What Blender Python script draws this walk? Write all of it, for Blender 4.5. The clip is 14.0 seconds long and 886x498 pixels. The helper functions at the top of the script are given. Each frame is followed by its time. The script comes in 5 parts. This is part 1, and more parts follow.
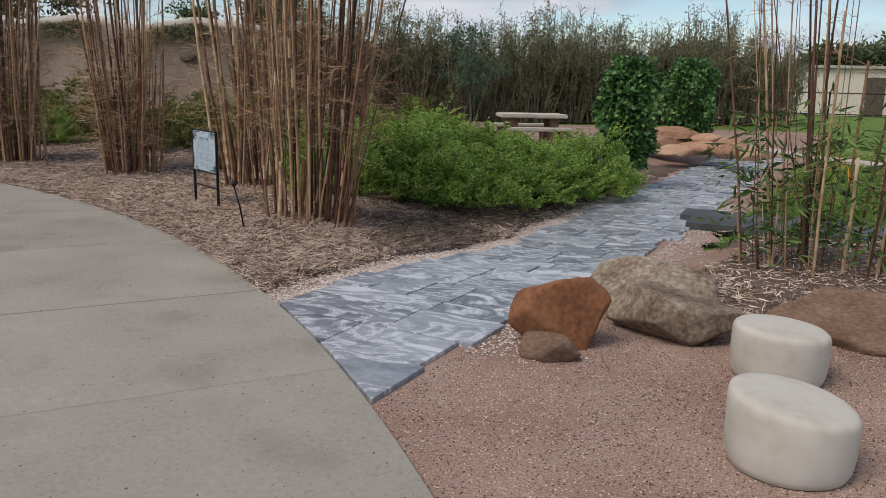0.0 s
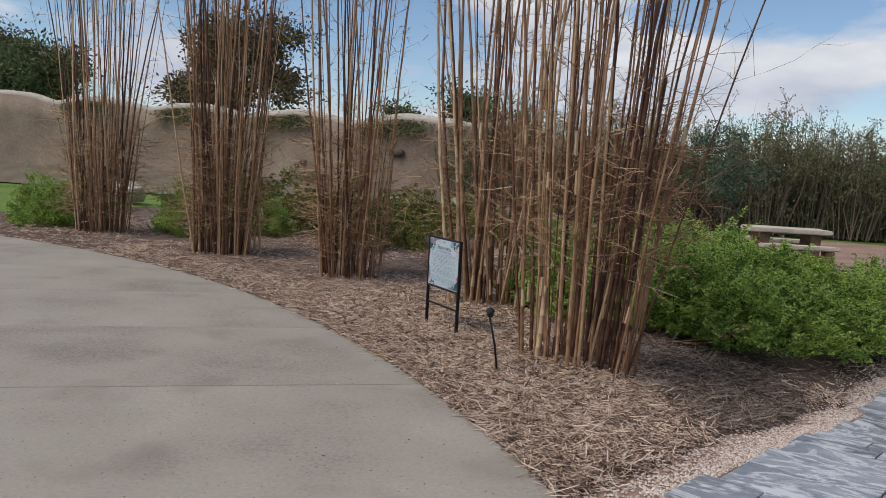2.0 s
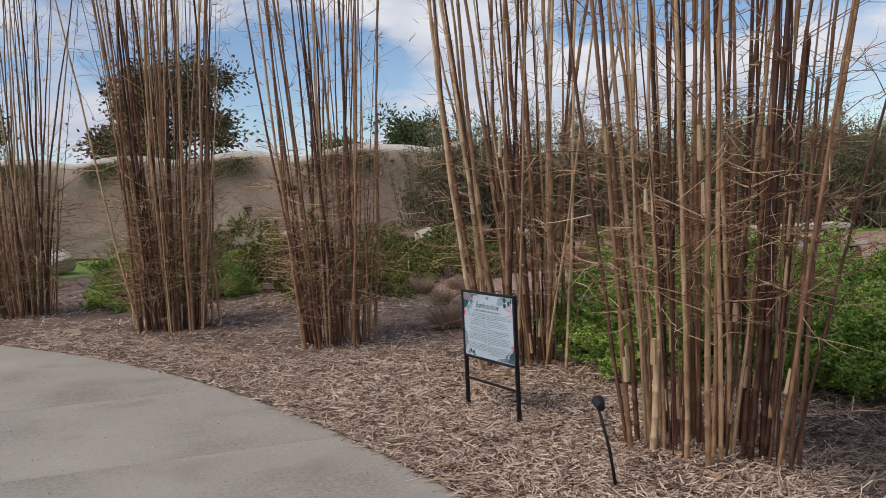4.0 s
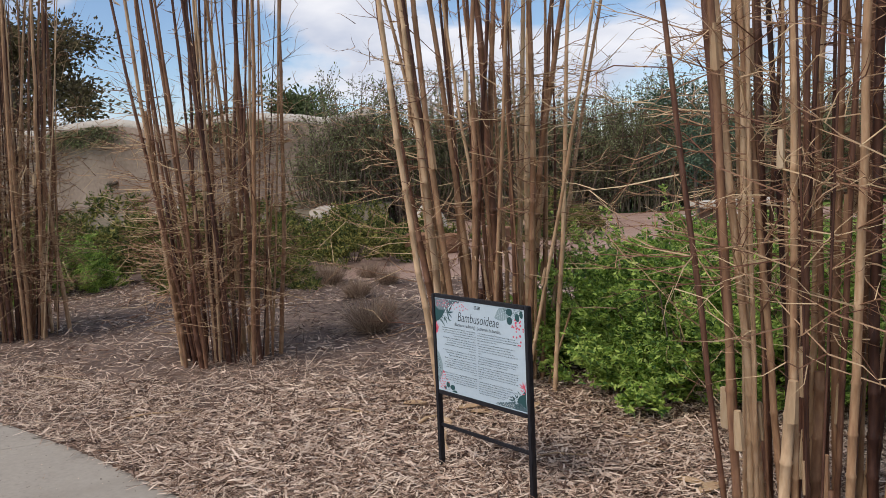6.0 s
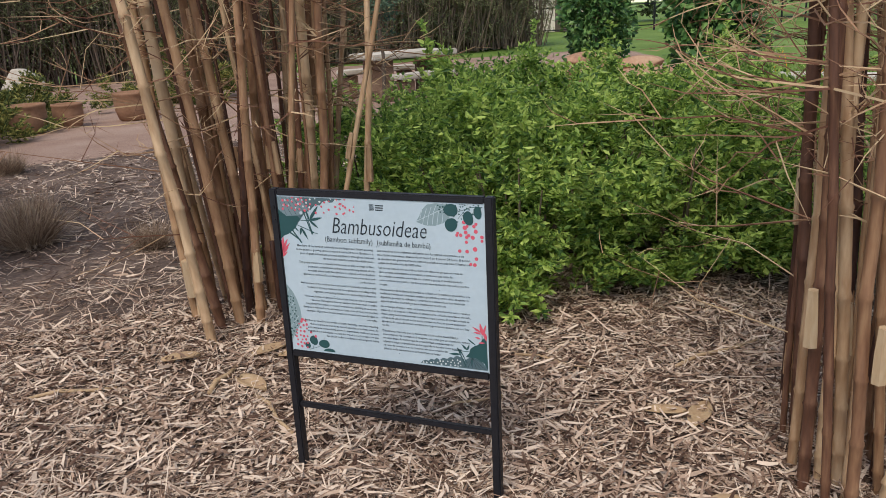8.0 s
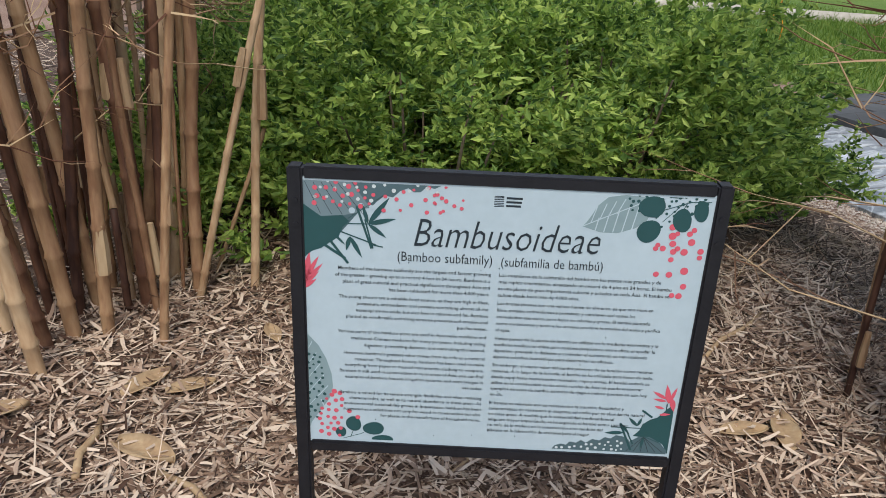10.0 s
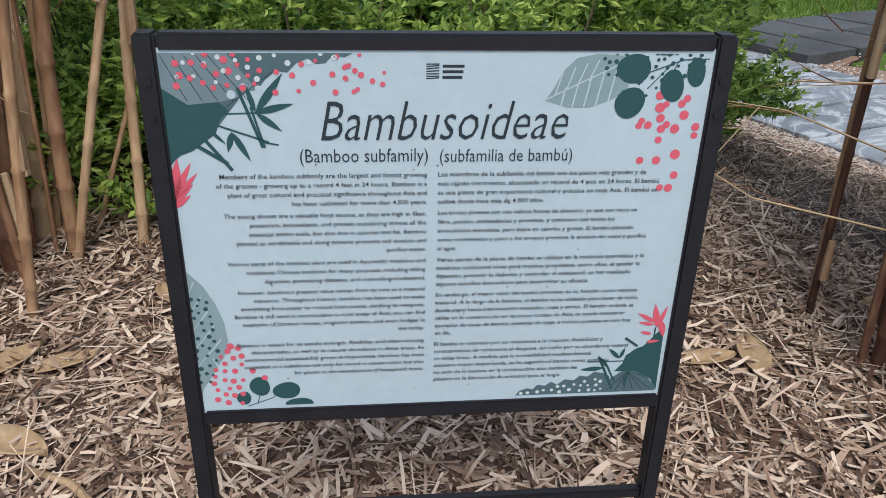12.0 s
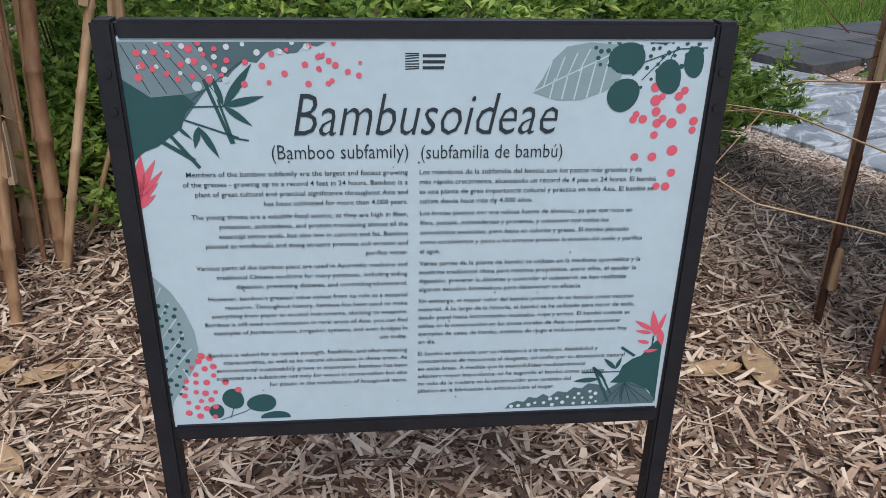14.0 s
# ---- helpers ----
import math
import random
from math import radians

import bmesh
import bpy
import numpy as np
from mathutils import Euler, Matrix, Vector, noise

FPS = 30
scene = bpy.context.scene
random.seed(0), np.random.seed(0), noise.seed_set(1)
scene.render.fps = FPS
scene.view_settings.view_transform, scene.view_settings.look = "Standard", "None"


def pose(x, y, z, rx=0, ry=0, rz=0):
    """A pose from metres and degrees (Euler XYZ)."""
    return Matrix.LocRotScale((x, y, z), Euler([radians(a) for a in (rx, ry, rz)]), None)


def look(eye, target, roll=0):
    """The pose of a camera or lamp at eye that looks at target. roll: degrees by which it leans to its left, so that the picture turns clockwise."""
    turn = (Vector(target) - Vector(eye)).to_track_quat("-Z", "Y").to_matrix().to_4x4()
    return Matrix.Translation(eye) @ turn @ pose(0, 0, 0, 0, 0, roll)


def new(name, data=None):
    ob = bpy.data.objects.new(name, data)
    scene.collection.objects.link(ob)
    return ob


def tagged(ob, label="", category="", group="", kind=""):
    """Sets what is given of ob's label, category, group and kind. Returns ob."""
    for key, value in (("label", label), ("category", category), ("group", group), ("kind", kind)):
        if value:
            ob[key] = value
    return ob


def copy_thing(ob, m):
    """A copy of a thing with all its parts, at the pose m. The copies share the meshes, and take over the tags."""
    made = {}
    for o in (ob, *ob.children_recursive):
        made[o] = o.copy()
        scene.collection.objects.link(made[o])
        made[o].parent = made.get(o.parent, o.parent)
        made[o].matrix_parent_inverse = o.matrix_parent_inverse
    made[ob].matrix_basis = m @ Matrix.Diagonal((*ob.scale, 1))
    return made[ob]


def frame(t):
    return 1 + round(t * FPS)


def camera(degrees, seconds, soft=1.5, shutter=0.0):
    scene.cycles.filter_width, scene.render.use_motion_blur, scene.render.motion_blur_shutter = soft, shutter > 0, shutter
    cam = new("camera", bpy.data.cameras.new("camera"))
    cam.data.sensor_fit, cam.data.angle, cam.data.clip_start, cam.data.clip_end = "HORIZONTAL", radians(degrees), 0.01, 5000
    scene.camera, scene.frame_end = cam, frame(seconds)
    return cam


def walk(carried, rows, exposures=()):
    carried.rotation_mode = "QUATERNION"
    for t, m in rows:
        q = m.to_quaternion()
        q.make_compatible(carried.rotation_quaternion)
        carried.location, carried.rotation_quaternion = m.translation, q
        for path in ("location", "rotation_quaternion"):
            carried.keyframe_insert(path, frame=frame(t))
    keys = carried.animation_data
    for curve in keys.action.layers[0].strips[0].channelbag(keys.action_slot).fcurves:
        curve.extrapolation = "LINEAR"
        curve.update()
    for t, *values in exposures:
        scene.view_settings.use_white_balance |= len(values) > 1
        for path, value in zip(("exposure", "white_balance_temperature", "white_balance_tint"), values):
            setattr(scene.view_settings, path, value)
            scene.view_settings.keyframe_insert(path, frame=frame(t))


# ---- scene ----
cam = camera(58.6, 14.0, soft=0.75)
PATH = [
    (0, (1.658, 0.626, 1.558), (1.315, 2.549, 1.13), 1.3),
    (0.5, (1.361, 1.001, 1.557), (0.817, 2.894, 1.207), 2.3),
    (1, (1.024, 1.385, 1.571), (0.368, 3.256, 1.304), 1.8),
    (1.5, (0.659, 1.847, 1.559), (-0.102, 3.684, 1.344), 2.4),
    (2, (0.218, 2.287, 1.552), (-0.563, 4.117, 1.348), 3.2),
    (2.5, (-0.17, 2.718, 1.572), (-0.965, 4.546, 1.402), 0.1),
    (3, (-0.545, 3.111, 1.606), (-1.328, 4.945, 1.457), -1.2),
    (3.2, (-0.692, 3.252, 1.608), (-1.451, 5.097, 1.471), -1.6),
    (5.3, (-1.839, 5.029, 1.527), (-2.371, 6.949, 1.355), -2.8),
    (5.5, (-1.951, 5.209, 1.52), (-2.466, 7.133, 1.333), -2.7),
    (6, (-2.187, 5.662, 1.487), (-2.559, 7.617, 1.285), -2.6),
    (6.5, (-2.419, 6.106, 1.435), (-2.675, 8.077, 1.214), -2.4),
    (7, (-2.65, 6.504, 1.398), (-2.631, 8.481, 1.101), -1.0),
    (7.5, (-2.934, 6.882, 1.355), (-2.571, 8.779, 0.834), -2.7),
    (7.7, (-3.031, 7.017, 1.347), (-2.575, 8.886, 0.799), -2.8),
    (9.8, (-3.427, 8.325, 1.231), (-2.347, 9.812, 0.441), 1.9),
    (10, (-3.451, 8.392, 1.231), (-2.312, 9.835, 0.444), 2.5),
    (10.5, (-3.465, 8.476, 1.207), (-2.238, 9.826, 0.388), -0.1),
    (11, (-3.412, 8.545, 1.126), (-2.175, 9.847, 0.246), 0.4),
    (11.5, (-3.347, 8.580, 1.065), (-2.083, 9.855, 0.182), 1.4),
    (12, (-3.306, 8.583, 1.046), (-2.034, 9.856, 0.173), 1.4),
    (12.5, (-3.287, 8.584, 1.026), (-2.014, 9.859, 0.157), 1.1),
    (13, (-3.280, 8.593, 1.018), (-2.001, 9.870, 0.162), 1.2),
    (13.5, (-3.268, 8.598, 1.011), (-1.990, 9.879, 0.160), 1.3),
    (14, (-3.256, 8.597, 1.011), (-1.984, 9.891, 0.170), 1.1),
]
walk(cam, [(t, look(eye, target, roll)) for t, eye, target, roll in PATH], [(0, 0.1, 6400, 11), (3, 0.13, 6350, 12), (5.5, 0.33, 6400, 13), (7.5, 0.43, 6400, 11), (10, 0.47, 6300, 7), (12, 0.5, 6150, 8), (14, 0.40, 6100, 9)])

# ---- world and sun ----
world = bpy.data.worlds.new("sky")
scene.world = world
world.use_nodes = True
wn, wl = world.node_tree.nodes, world.node_tree.links
wn.clear()
SUN_EL, SUN_AZ = radians(52), radians(220)
sky = wn.new("ShaderNodeTexSky")
sky.sky_type, sky.sun_disc = "NISHITA", False
sky.sun_elevation, sky.sun_rotation = SUN_EL, SUN_AZ
sky.air_density, sky.dust_density, sky.ozone_density = 1.0, 0.1, 3.0
wc = wn.new("ShaderNodeTexCoord")
wm = wn.new("ShaderNodeMapping")
wm.inputs["Scale"].default_value = (1.0, 1.0, 2.6)
wno = wn.new("ShaderNodeTexNoise")
wno.inputs["Scale"].default_value, wno.inputs["Detail"].default_value = 3.8, 7.0
wno.inputs["Roughness"].default_value = 0.52
wr = wn.new("ShaderNodeValToRGB")
wr.color_ramp.elements[0].position, wr.color_ramp.elements[1].position = 0.445, 0.555
wno2 = wn.new("ShaderNodeTexNoise")
wno2.inputs["Scale"].default_value, wno2.inputs["Detail"].default_value = 6.0, 5.0
wr2 = wn.new("ShaderNodeValToRGB")
wr2.color_ramp.elements[0].color, wr2.color_ramp.elements[1].color = (3.9, 4.4, 5.4, 1), (7.0, 7.1, 7.3, 1)
wr2.color_ramp.elements[0].position, wr2.color_ramp.elements[1].position = 0.3, 0.62
wmix = wn.new("ShaderNodeMix")
wmix.data_type = "RGBA"
wbg = wn.new("ShaderNodeBackground")
wbg.inputs["Strength"].default_value = 0.10
wo = wn.new("ShaderNodeOutputWorld")
wl.new(wc.outputs["Generated"], wm.inputs["Vector"])
wl.new(wm.outputs["Vector"], wno.inputs["Vector"])
wl.new(wm.outputs["Vector"], wno2.inputs["Vector"])
wl.new(wno.outputs["Fac"], wr.inputs["Fac"])
wl.new(wno2.outputs["Fac"], wr2.inputs["Fac"])
wl.new(wr.outputs["Color"], wmix.inputs["Factor"])
wl.new(sky.outputs["Color"], wmix.inputs["A"])
wl.new(wr2.outputs["Color"], wmix.inputs["B"])
wl.new(wmix.outputs["Result"], wbg.inputs["Color"])
wl.new(wbg.outputs["Background"], wo.inputs["Surface"])

sun_data = bpy.data.lights.new("sun", "SUN")
sun_data.energy, sun_data.angle, sun_data.color = 2.15, radians(30), (1.0, 0.90, 0.77)
sun = new("sun", sun_data)
sun.matrix_world = look((math.sin(SUN_AZ) * 60, math.cos(SUN_AZ) * 60, 60 * math.tan(SUN_EL)), (0, 0, 0))


# ---- materials ----
def mat(name, stops, scale=8.0, rough=(0.7, 0.95), bump=0.25, dist=0.01, stretch=(1, 1, 1), rand=0.0, island=0.0, world_space=False,
        fine=6.0, mix=0.5, metal=0.0, spec=0.2, trans=0.0, detail=6.0):
    """A surface of two noises (coarse at scale, fine at scale * fine), mixed and sent through a colour ramp."""
    m = bpy.data.materials.new(name)
    m.use_nodes = True
    n, l = m.node_tree.nodes, m.node_tree.links
    b = n["Principled BSDF"]
    if world_space:
        src = n.new("ShaderNodeNewGeometry").outputs["Position"]
    else:
        src = n.new("ShaderNodeTexCoord").outputs["Object"]
    mp = n.new("ShaderNodeMapping")
    mp.inputs["Scale"].default_value = stretch
    l.new(src, mp.inputs["Vector"])
    vec = mp.outputs["Vector"]
    oi = None
    if rand:
        oi = n.new("ShaderNodeObjectInfo")
        sc = n.new("ShaderNodeMath")
        sc.operation = "MULTIPLY"
        sc.inputs[1].default_value = 37.0
        l.new(oi.outputs["Random"], sc.inputs[0])
        ad = n.new("ShaderNodeVectorMath")
        ad.operation = "ADD"
        l.new(vec, ad.inputs[0])
        l.new(sc.outputs[0], ad.inputs[1])
        vec = ad.outputs[0]
    a = n.new("ShaderNodeTexNoise")
    a.inputs["Scale"].default_value, a.inputs["Detail"].default_value = scale, 3.0
    f = n.new("ShaderNodeTexNoise")
    f.inputs["Scale"].default_value, f.inputs["Detail"].default_value = scale * fine, detail
    l.new(vec, a.inputs["Vector"])
    l.new(vec, f.inputs["Vector"])
    mx = n.new("ShaderNodeMix")
    mx.inputs["Factor"].default_value = mix
    l.new(a.outputs["Fac"], mx.inputs["A"])
    l.new(f.outputs["Fac"], mx.inputs["B"])
    fac = mx.outputs["Result"]
    for amount, kind in ((rand, "o"), (island, "i")):
        if not amount:
            continue
        r = oi.outputs["Random"] if kind == "o" else n.new("ShaderNodeNewGeometry").outputs["Random Per Island"]
        ma = n.new("ShaderNodeMath")
        ma.operation = "MULTIPLY_ADD"
        ma.inputs[1].default_value, ma.inputs[2].default_value = amount, -amount / 2
        l.new(r, ma.inputs[0])
        su = n.new("ShaderNodeMath")
        su.operation = "ADD"
        l.new(fac, su.inputs[0])
        l.new(ma.outputs[0], su.inputs[1])
        fac = su.outputs[0]
    rp = n.new("ShaderNodeValToRGB")
    e = rp.color_ramp.elements
    while len(e) < len(stops):
        e.new(0.5)
    for el, (p, c) in zip(e, stops):
        el.position, el.color = p, (*c, 1)
    l.new(fac, rp.inputs["Fac"])
    l.new(rp.outputs["Color"], b.inputs["Base Color"])
    mr = n.new("ShaderNodeMapRange")
    mr.inputs["To Min"].default_value, mr.inputs["To Max"].default_value = rough
    l.new(f.outputs["Fac"], mr.inputs["Value"])
    l.new(mr.outputs["Result"], b.inputs["Roughness"])
    b.inputs["Metallic"].default_value = metal
    b.inputs["Specular IOR Level"].default_value = spec
    if bump:
        bp = n.new("ShaderNodeBump")
        bp.inputs["Strength"].default_value, bp.inputs["Distance"].default_value = bump, dist
        l.new(fac if not (rand or island) else mx.outputs["Result"], bp.inputs["Height"])
        l.new(bp.outputs["Normal"], b.inputs["Normal"])
    if trans:
        b.inputs["Subsurface Weight"].default_value = 0.0
        t = n.new("ShaderNodeBsdfTranslucent")
        l.new(rp.outputs["Color"], t.inputs["Color"])
        ms = n.new("ShaderNodeMixShader")
        ms.inputs["Fac"].default_value = trans
        l.new(b.outputs["BSDF"], ms.inputs[1])
        l.new(t.outputs["BSDF"], ms.inputs[2])
        l.new(ms.outputs["Shader"], n["Material Output"].inputs["Surface"])
    return m


CONCRETE = mat("concrete", [(0.28, (0.20, 0.178, 0.15)), (0.46, (0.305, 0.276, 0.235)), (0.6, (0.34, 0.31, 0.262)), (0.75, (0.40, 0.368, 0.318))], 1.1, (0.75, 0.95), 0.25, 0.004,
               world_space=True, fine=38, mix=0.45, rand=0.06)
SOIL = mat("soil", [(0.3, (0.10, 0.085, 0.06)), (0.7, (0.2, 0.165, 0.12))], 1.5, bump=0.4, dist=0.02, world_space=True, fine=12)
GRAVEL = mat("pink_gravel", [(0.3, (0.18, 0.105, 0.078)), (0.5, (0.31, 0.205, 0.158)), (0.68, (0.45, 0.34, 0.275))], 1.2, bump=0.8, dist=0.012, world_space=True,
             fine=75, mix=0.62, detail=2.0)
MULCH = mat("mulch_bed", [(0.28, (0.05, 0.034, 0.027)), (0.5, (0.125, 0.088, 0.07)), (0.72, (0.26, 0.185, 0.145))], 1.3, bump=0.9, dist=0.02, world_space=True,
            fine=32, mix=0.55)
STRAW = mat("dry_straw", [(0.05, (0.08, 0.045, 0.032)), (0.28, (0.27, 0.178, 0.128)), (0.55, (0.475, 0.345, 0.26)), (0.85, (0.70, 0.565, 0.45))], 6.0, bump=0.1, island=1.1, mix=0.4)
STRAW_DARK = mat("dark_straw", [(0.05, (0.045, 0.032, 0.026)), (0.4, (0.13, 0.095, 0.075)), (0.85, (0.32, 0.255, 0.205))], 6.0, bump=0.1, island=1.1, mix=0.4)
LAWN = mat("lawn", [(0.3, (0.065, 0.105, 0.018)), (0.5, (0.12, 0.20, 0.035)), (0.7, (0.21, 0.27, 0.07))], 0.45, bump=0.6, dist=0.03, world_space=True, fine=55)
BLADE = mat("grass_blade", [(0.2, (0.06, 0.12, 0.015)), (0.5, (0.12, 0.21, 0.03)), (0.8, (0.24, 0.30, 0.07))], 0.5, bump=0, world_space=True, island=0.6, trans=0.3)
CULM = mat("bamboo_culm", [(0.06, (0.045, 0.02, 0.015)), (0.30, (0.125, 0.058, 0.036)), (0.52, (0.25, 0.134, 0.074)), (0.70, (0.385, 0.235, 0.13)), (0.95, (0.60, 0.43, 0.27))],
           3.0, (0.45, 0.75), 0.15, 0.003, stretch=(5, 5, 0.9), rand=0.85, fine=5, spec=0.3)
TWIG = mat("dry_twig", [(0.15, (0.15, 0.07, 0.045)), (0.5, (0.35, 0.21, 0.125)), (0.85, (0.58, 0.43, 0.26))], 4.0, bump=0.0, island=0.9)
LEAF_VINE = mat("vine_leaf", [(0.15, (0.025, 0.07, 0.025)), (0.5, (0.085, 0.20, 0.055)), (0.85, (0.22, 0.37, 0.11))], 2.0, (0.35, 0.55), 0, island=0.75, trans=0.28, spec=0.4)
SHEATH = mat("culm_sheath", [(0.2, (0.28, 0.16, 0.09)), (0.6, (0.46, 0.33, 0.2)), (0.9, (0.56, 0.44, 0.3))], 5.0, bump=0.2, island=0.6, stretch=(3, 3, 0.6))
LEAF = mat("shrub_leaf", [(0.10, (0.05, 0.115, 0.03)), (0.34, (0.18, 0.30, 0.062)), (0.58, (0.36, 0.50, 0.11)), (0.86, (0.54, 0.66, 0.17))], 1.6, (0.4, 0.6), 0.0,
           island=0.75, trans=0.38, spec=0.35)
LEAF_BAMBOO = mat("bamboo_leaf", [(0.15, (0.03, 0.065, 0.018)), (0.5, (0.085, 0.155, 0.035)), (0.85, (0.19, 0.27, 0.07))], 2.0, (0.35, 0.6), 0, island=0.7, trans=0.3, spec=0.4)
LEAF_DARK = mat("juniper_leaf", [(0.2, (0.05, 0.075, 0.028)), (0.5, (0.14, 0.165, 0.045)), (0.8, (0.36, 0.33, 0.10))], 1.2, bump=0, island=0.7, trans=0.2)
LEAF_HEDGE = mat("hedge_leaf", [(0.15, (0.085, 0.08, 0.05)), (0.5, (0.175, 0.19, 0.095)), (0.85, (0.31, 0.335, 0.17))], 0.8, bump=0, island=0.7, trans=0.25)
LEAF_BLUE = mat("blue_green_leaf", [(0.2, (0.05, 0.09, 0.06)), (0.8, (0.14, 0.2, 0.13))], 1.2, bump=0, island=0.7, trans=0.2)
LEAF_TREE = mat("tree_leaf", [(0.2, (0.06, 0.08, 0.04)), (0.55, (0.13, 0.16, 0.075)), (0.85, (0.22, 0.25, 0.12))], 0.5, bump=0, island=0.7, trans=0.25)
LEAF_OAK = mat("oak_leaf", [(0.2, (0.07, 0.055, 0.035)), (0.55, (0.14, 0.11, 0.06)), (0.85, (0.23, 0.185, 0.10))], 0.5, bump=0, island=0.7, trans=0.2)
BARK = mat("bark", [(0.3, (0.06, 0.045, 0.035)), (0.7, (0.17, 0.135, 0.105))], 5.0, bump=0.6, dist=0.02, stretch=(3, 3, 0.6))
STEM = mat("shrub_stem", [(0.2, (0.08, 0.058, 0.045)), (0.75, (0.23, 0.175, 0.13))], 3.0, bump=0.0, island=0.6)
TUFT = mat("dry_grass", [(0.2, (0.19, 0.125, 0.09)), (0.6, (0.36, 0.26, 0.185)), (0.9, (0.48, 0.38, 0.28))], 2.0, bump=0, island=0.8)
ROCK_RED = mat("red_sandstone", [(0.28, (0.115, 0.05, 0.03)), (0.5, (0.26, 0.115, 0.055)), (0.72, (0.36, 0.19, 0.10))], 3.2, bump=0.6, dist=0.02, fine=9, rand=0.1)
ROCK_GREY = mat("lichen_boulder", [(0.30, (0.07, 0.05, 0.038)), (0.46, (0.20, 0.145, 0.10)), (0.58, (0.32, 0.27, 0.20)), (0.7, (0.48, 0.44, 0.36))], 4.5, bump=0.8, dist=0.02, fine=7, rand=0.06)
ROCK_BROWN = mat("brown_boulder", [(0.28, (0.085, 0.05, 0.035)), (0.5, (0.19, 0.12, 0.08)), (0.72, (0.30, 0.21, 0.15))], 3.5, bump=0.6, dist=0.02, fine=9, stretch=(1, 1, 2.5))
ROCK_TAN = mat("tan_flagstone", [(0.3, (0.26, 0.13, 0.085)), (0.55, (0.42, 0.25, 0.16)), (0.8, (0.52, 0.37, 0.25))], 2.5, bump=0.5, dist=0.02, fine=8, rand=0.3)
ROCK_PALE = mat("pale_limestone", [(0.3, (0.36, 0.31, 0.25)), (0.7, (0.56, 0.51, 0.43))], 2.5, bump=0.5, dist=0.02, fine=8, rand=0.2)
MARBLE = mat("rough_white_marble", [(0.28, (0.40, 0.355, 0.285)), (0.48, (0.53, 0.49, 0.425)), (0.72, (0.61, 0.585, 0.53))], 3.0, (0.6, 0.9), 0.35, 0.006, fine=5, mix=0.3)
EARTH_WALL = mat("earth_wall", [(0.3, (0.155, 0.115, 0.09)), (0.5, (0.245, 0.188, 0.148)), (0.7, (0.33, 0.262, 0.208))], 0.7, bump=0.5, dist=0.05, world_space=True, fine=14, mix=0.4)
COPING = mat("pale_coping", [(0.3, (0.36, 0.32, 0.27)), (0.7, (0.56, 0.52, 0.46))], 1.5, bump=0.3, dist=0.03, world_space=True, fine=9)
BLACK = mat("black_powder_coat", [(0.3, (0.007, 0.007, 0.010)), (0.7, (0.016, 0.016, 0.021))], 40.0, (0.42, 0.6), 0.1, 0.0006, spec=0.35, fine=8)
PLASTER = mat("pale_plaster", [(0.3, (0.66, 0.58, 0.48)), (0.7, (0.76, 0.68, 0.58))], 0.6, bump=0.2, world_space=True, fine=12)
ORANGE = mat("orange_ribbon", [(0.3, (0.65, 0.26, 0.03)), (0.7, (0.8, 0.38, 0.06))], 9.0, bump=0)
TERRACOTTA = mat("terracotta", [(0.3, (0.20, 0.105, 0.06)), (0.7, (0.33, 0.19, 0.12))], 5.0, bump=0.3, dist=0.01)


def slate_material():
    """Blue-grey slate, cleft, with white quartz veins; each slab from its own piece of stone."""
    m = mat("veined_slate", [(0.25, (0.085, 0.096, 0.115)), (0.5, (0.19, 0.208, 0.236)), (0.75, (0.34, 0.362, 0.395))], 3.0, (0.3, 0.5), 0.3, 0.005,
            stretch=(1, 1.5, 1), rand=0.3, fine=6, spec=0.6)
    n, l = m.node_tree.nodes, m.node_tree.links
    b = n["Principled BSDF"]
    base = b.inputs["Base Color"].links[0].from_socket
    vec = [x for x in n if x.type == "TEX_NOISE"][0].inputs["Vector"].links[0].from_socket
    w = n.new("ShaderNodeTexNoise")
    w.inputs["Scale"].default_value, w.inputs["Detail"].default_value, w.inputs["Distortion"].default_value = 1.6, 7.0, 0.7
    w.inputs["Roughness"].default_value = 0.62
    mp = n.new("ShaderNodeMapping")
    mp.inputs["Scale"].default_value, mp.inputs["Rotation"].default_value = (1.0, 1.35, 1), (0, 0, radians(35))
    l.new(vec, mp.inputs["Vector"])
    l.new(mp.outputs["Vector"], w.inputs["Vector"])
    r = n.new("ShaderNodeValToRGB")
    e = r.color_ramp.elements
    e.new(0.5), e.new(0.5), e.new(0.5)
    for el, (p, c) in zip(e, [(0.43, 0), (0.475, 0.9), (0.50, 0.2), (0.56, 0.02), (0.62, 0.9)]):
        el.position, el.color = p, (c, c, c, 1)
    l.new(w.outputs["Fac"], r.inputs["Fac"])
    x = n.new("ShaderNodeMix")
    x.data_type = "RGBA"
    x.inputs["B"].default_value = (0.62, 0.64, 0.66, 1)
    l.new(r.outputs["Color"], x.inputs["Factor"])
    l.new(base, x.inputs["A"])
    l.new(x.outputs["Result"], b.inputs["Base Color"])
    return m


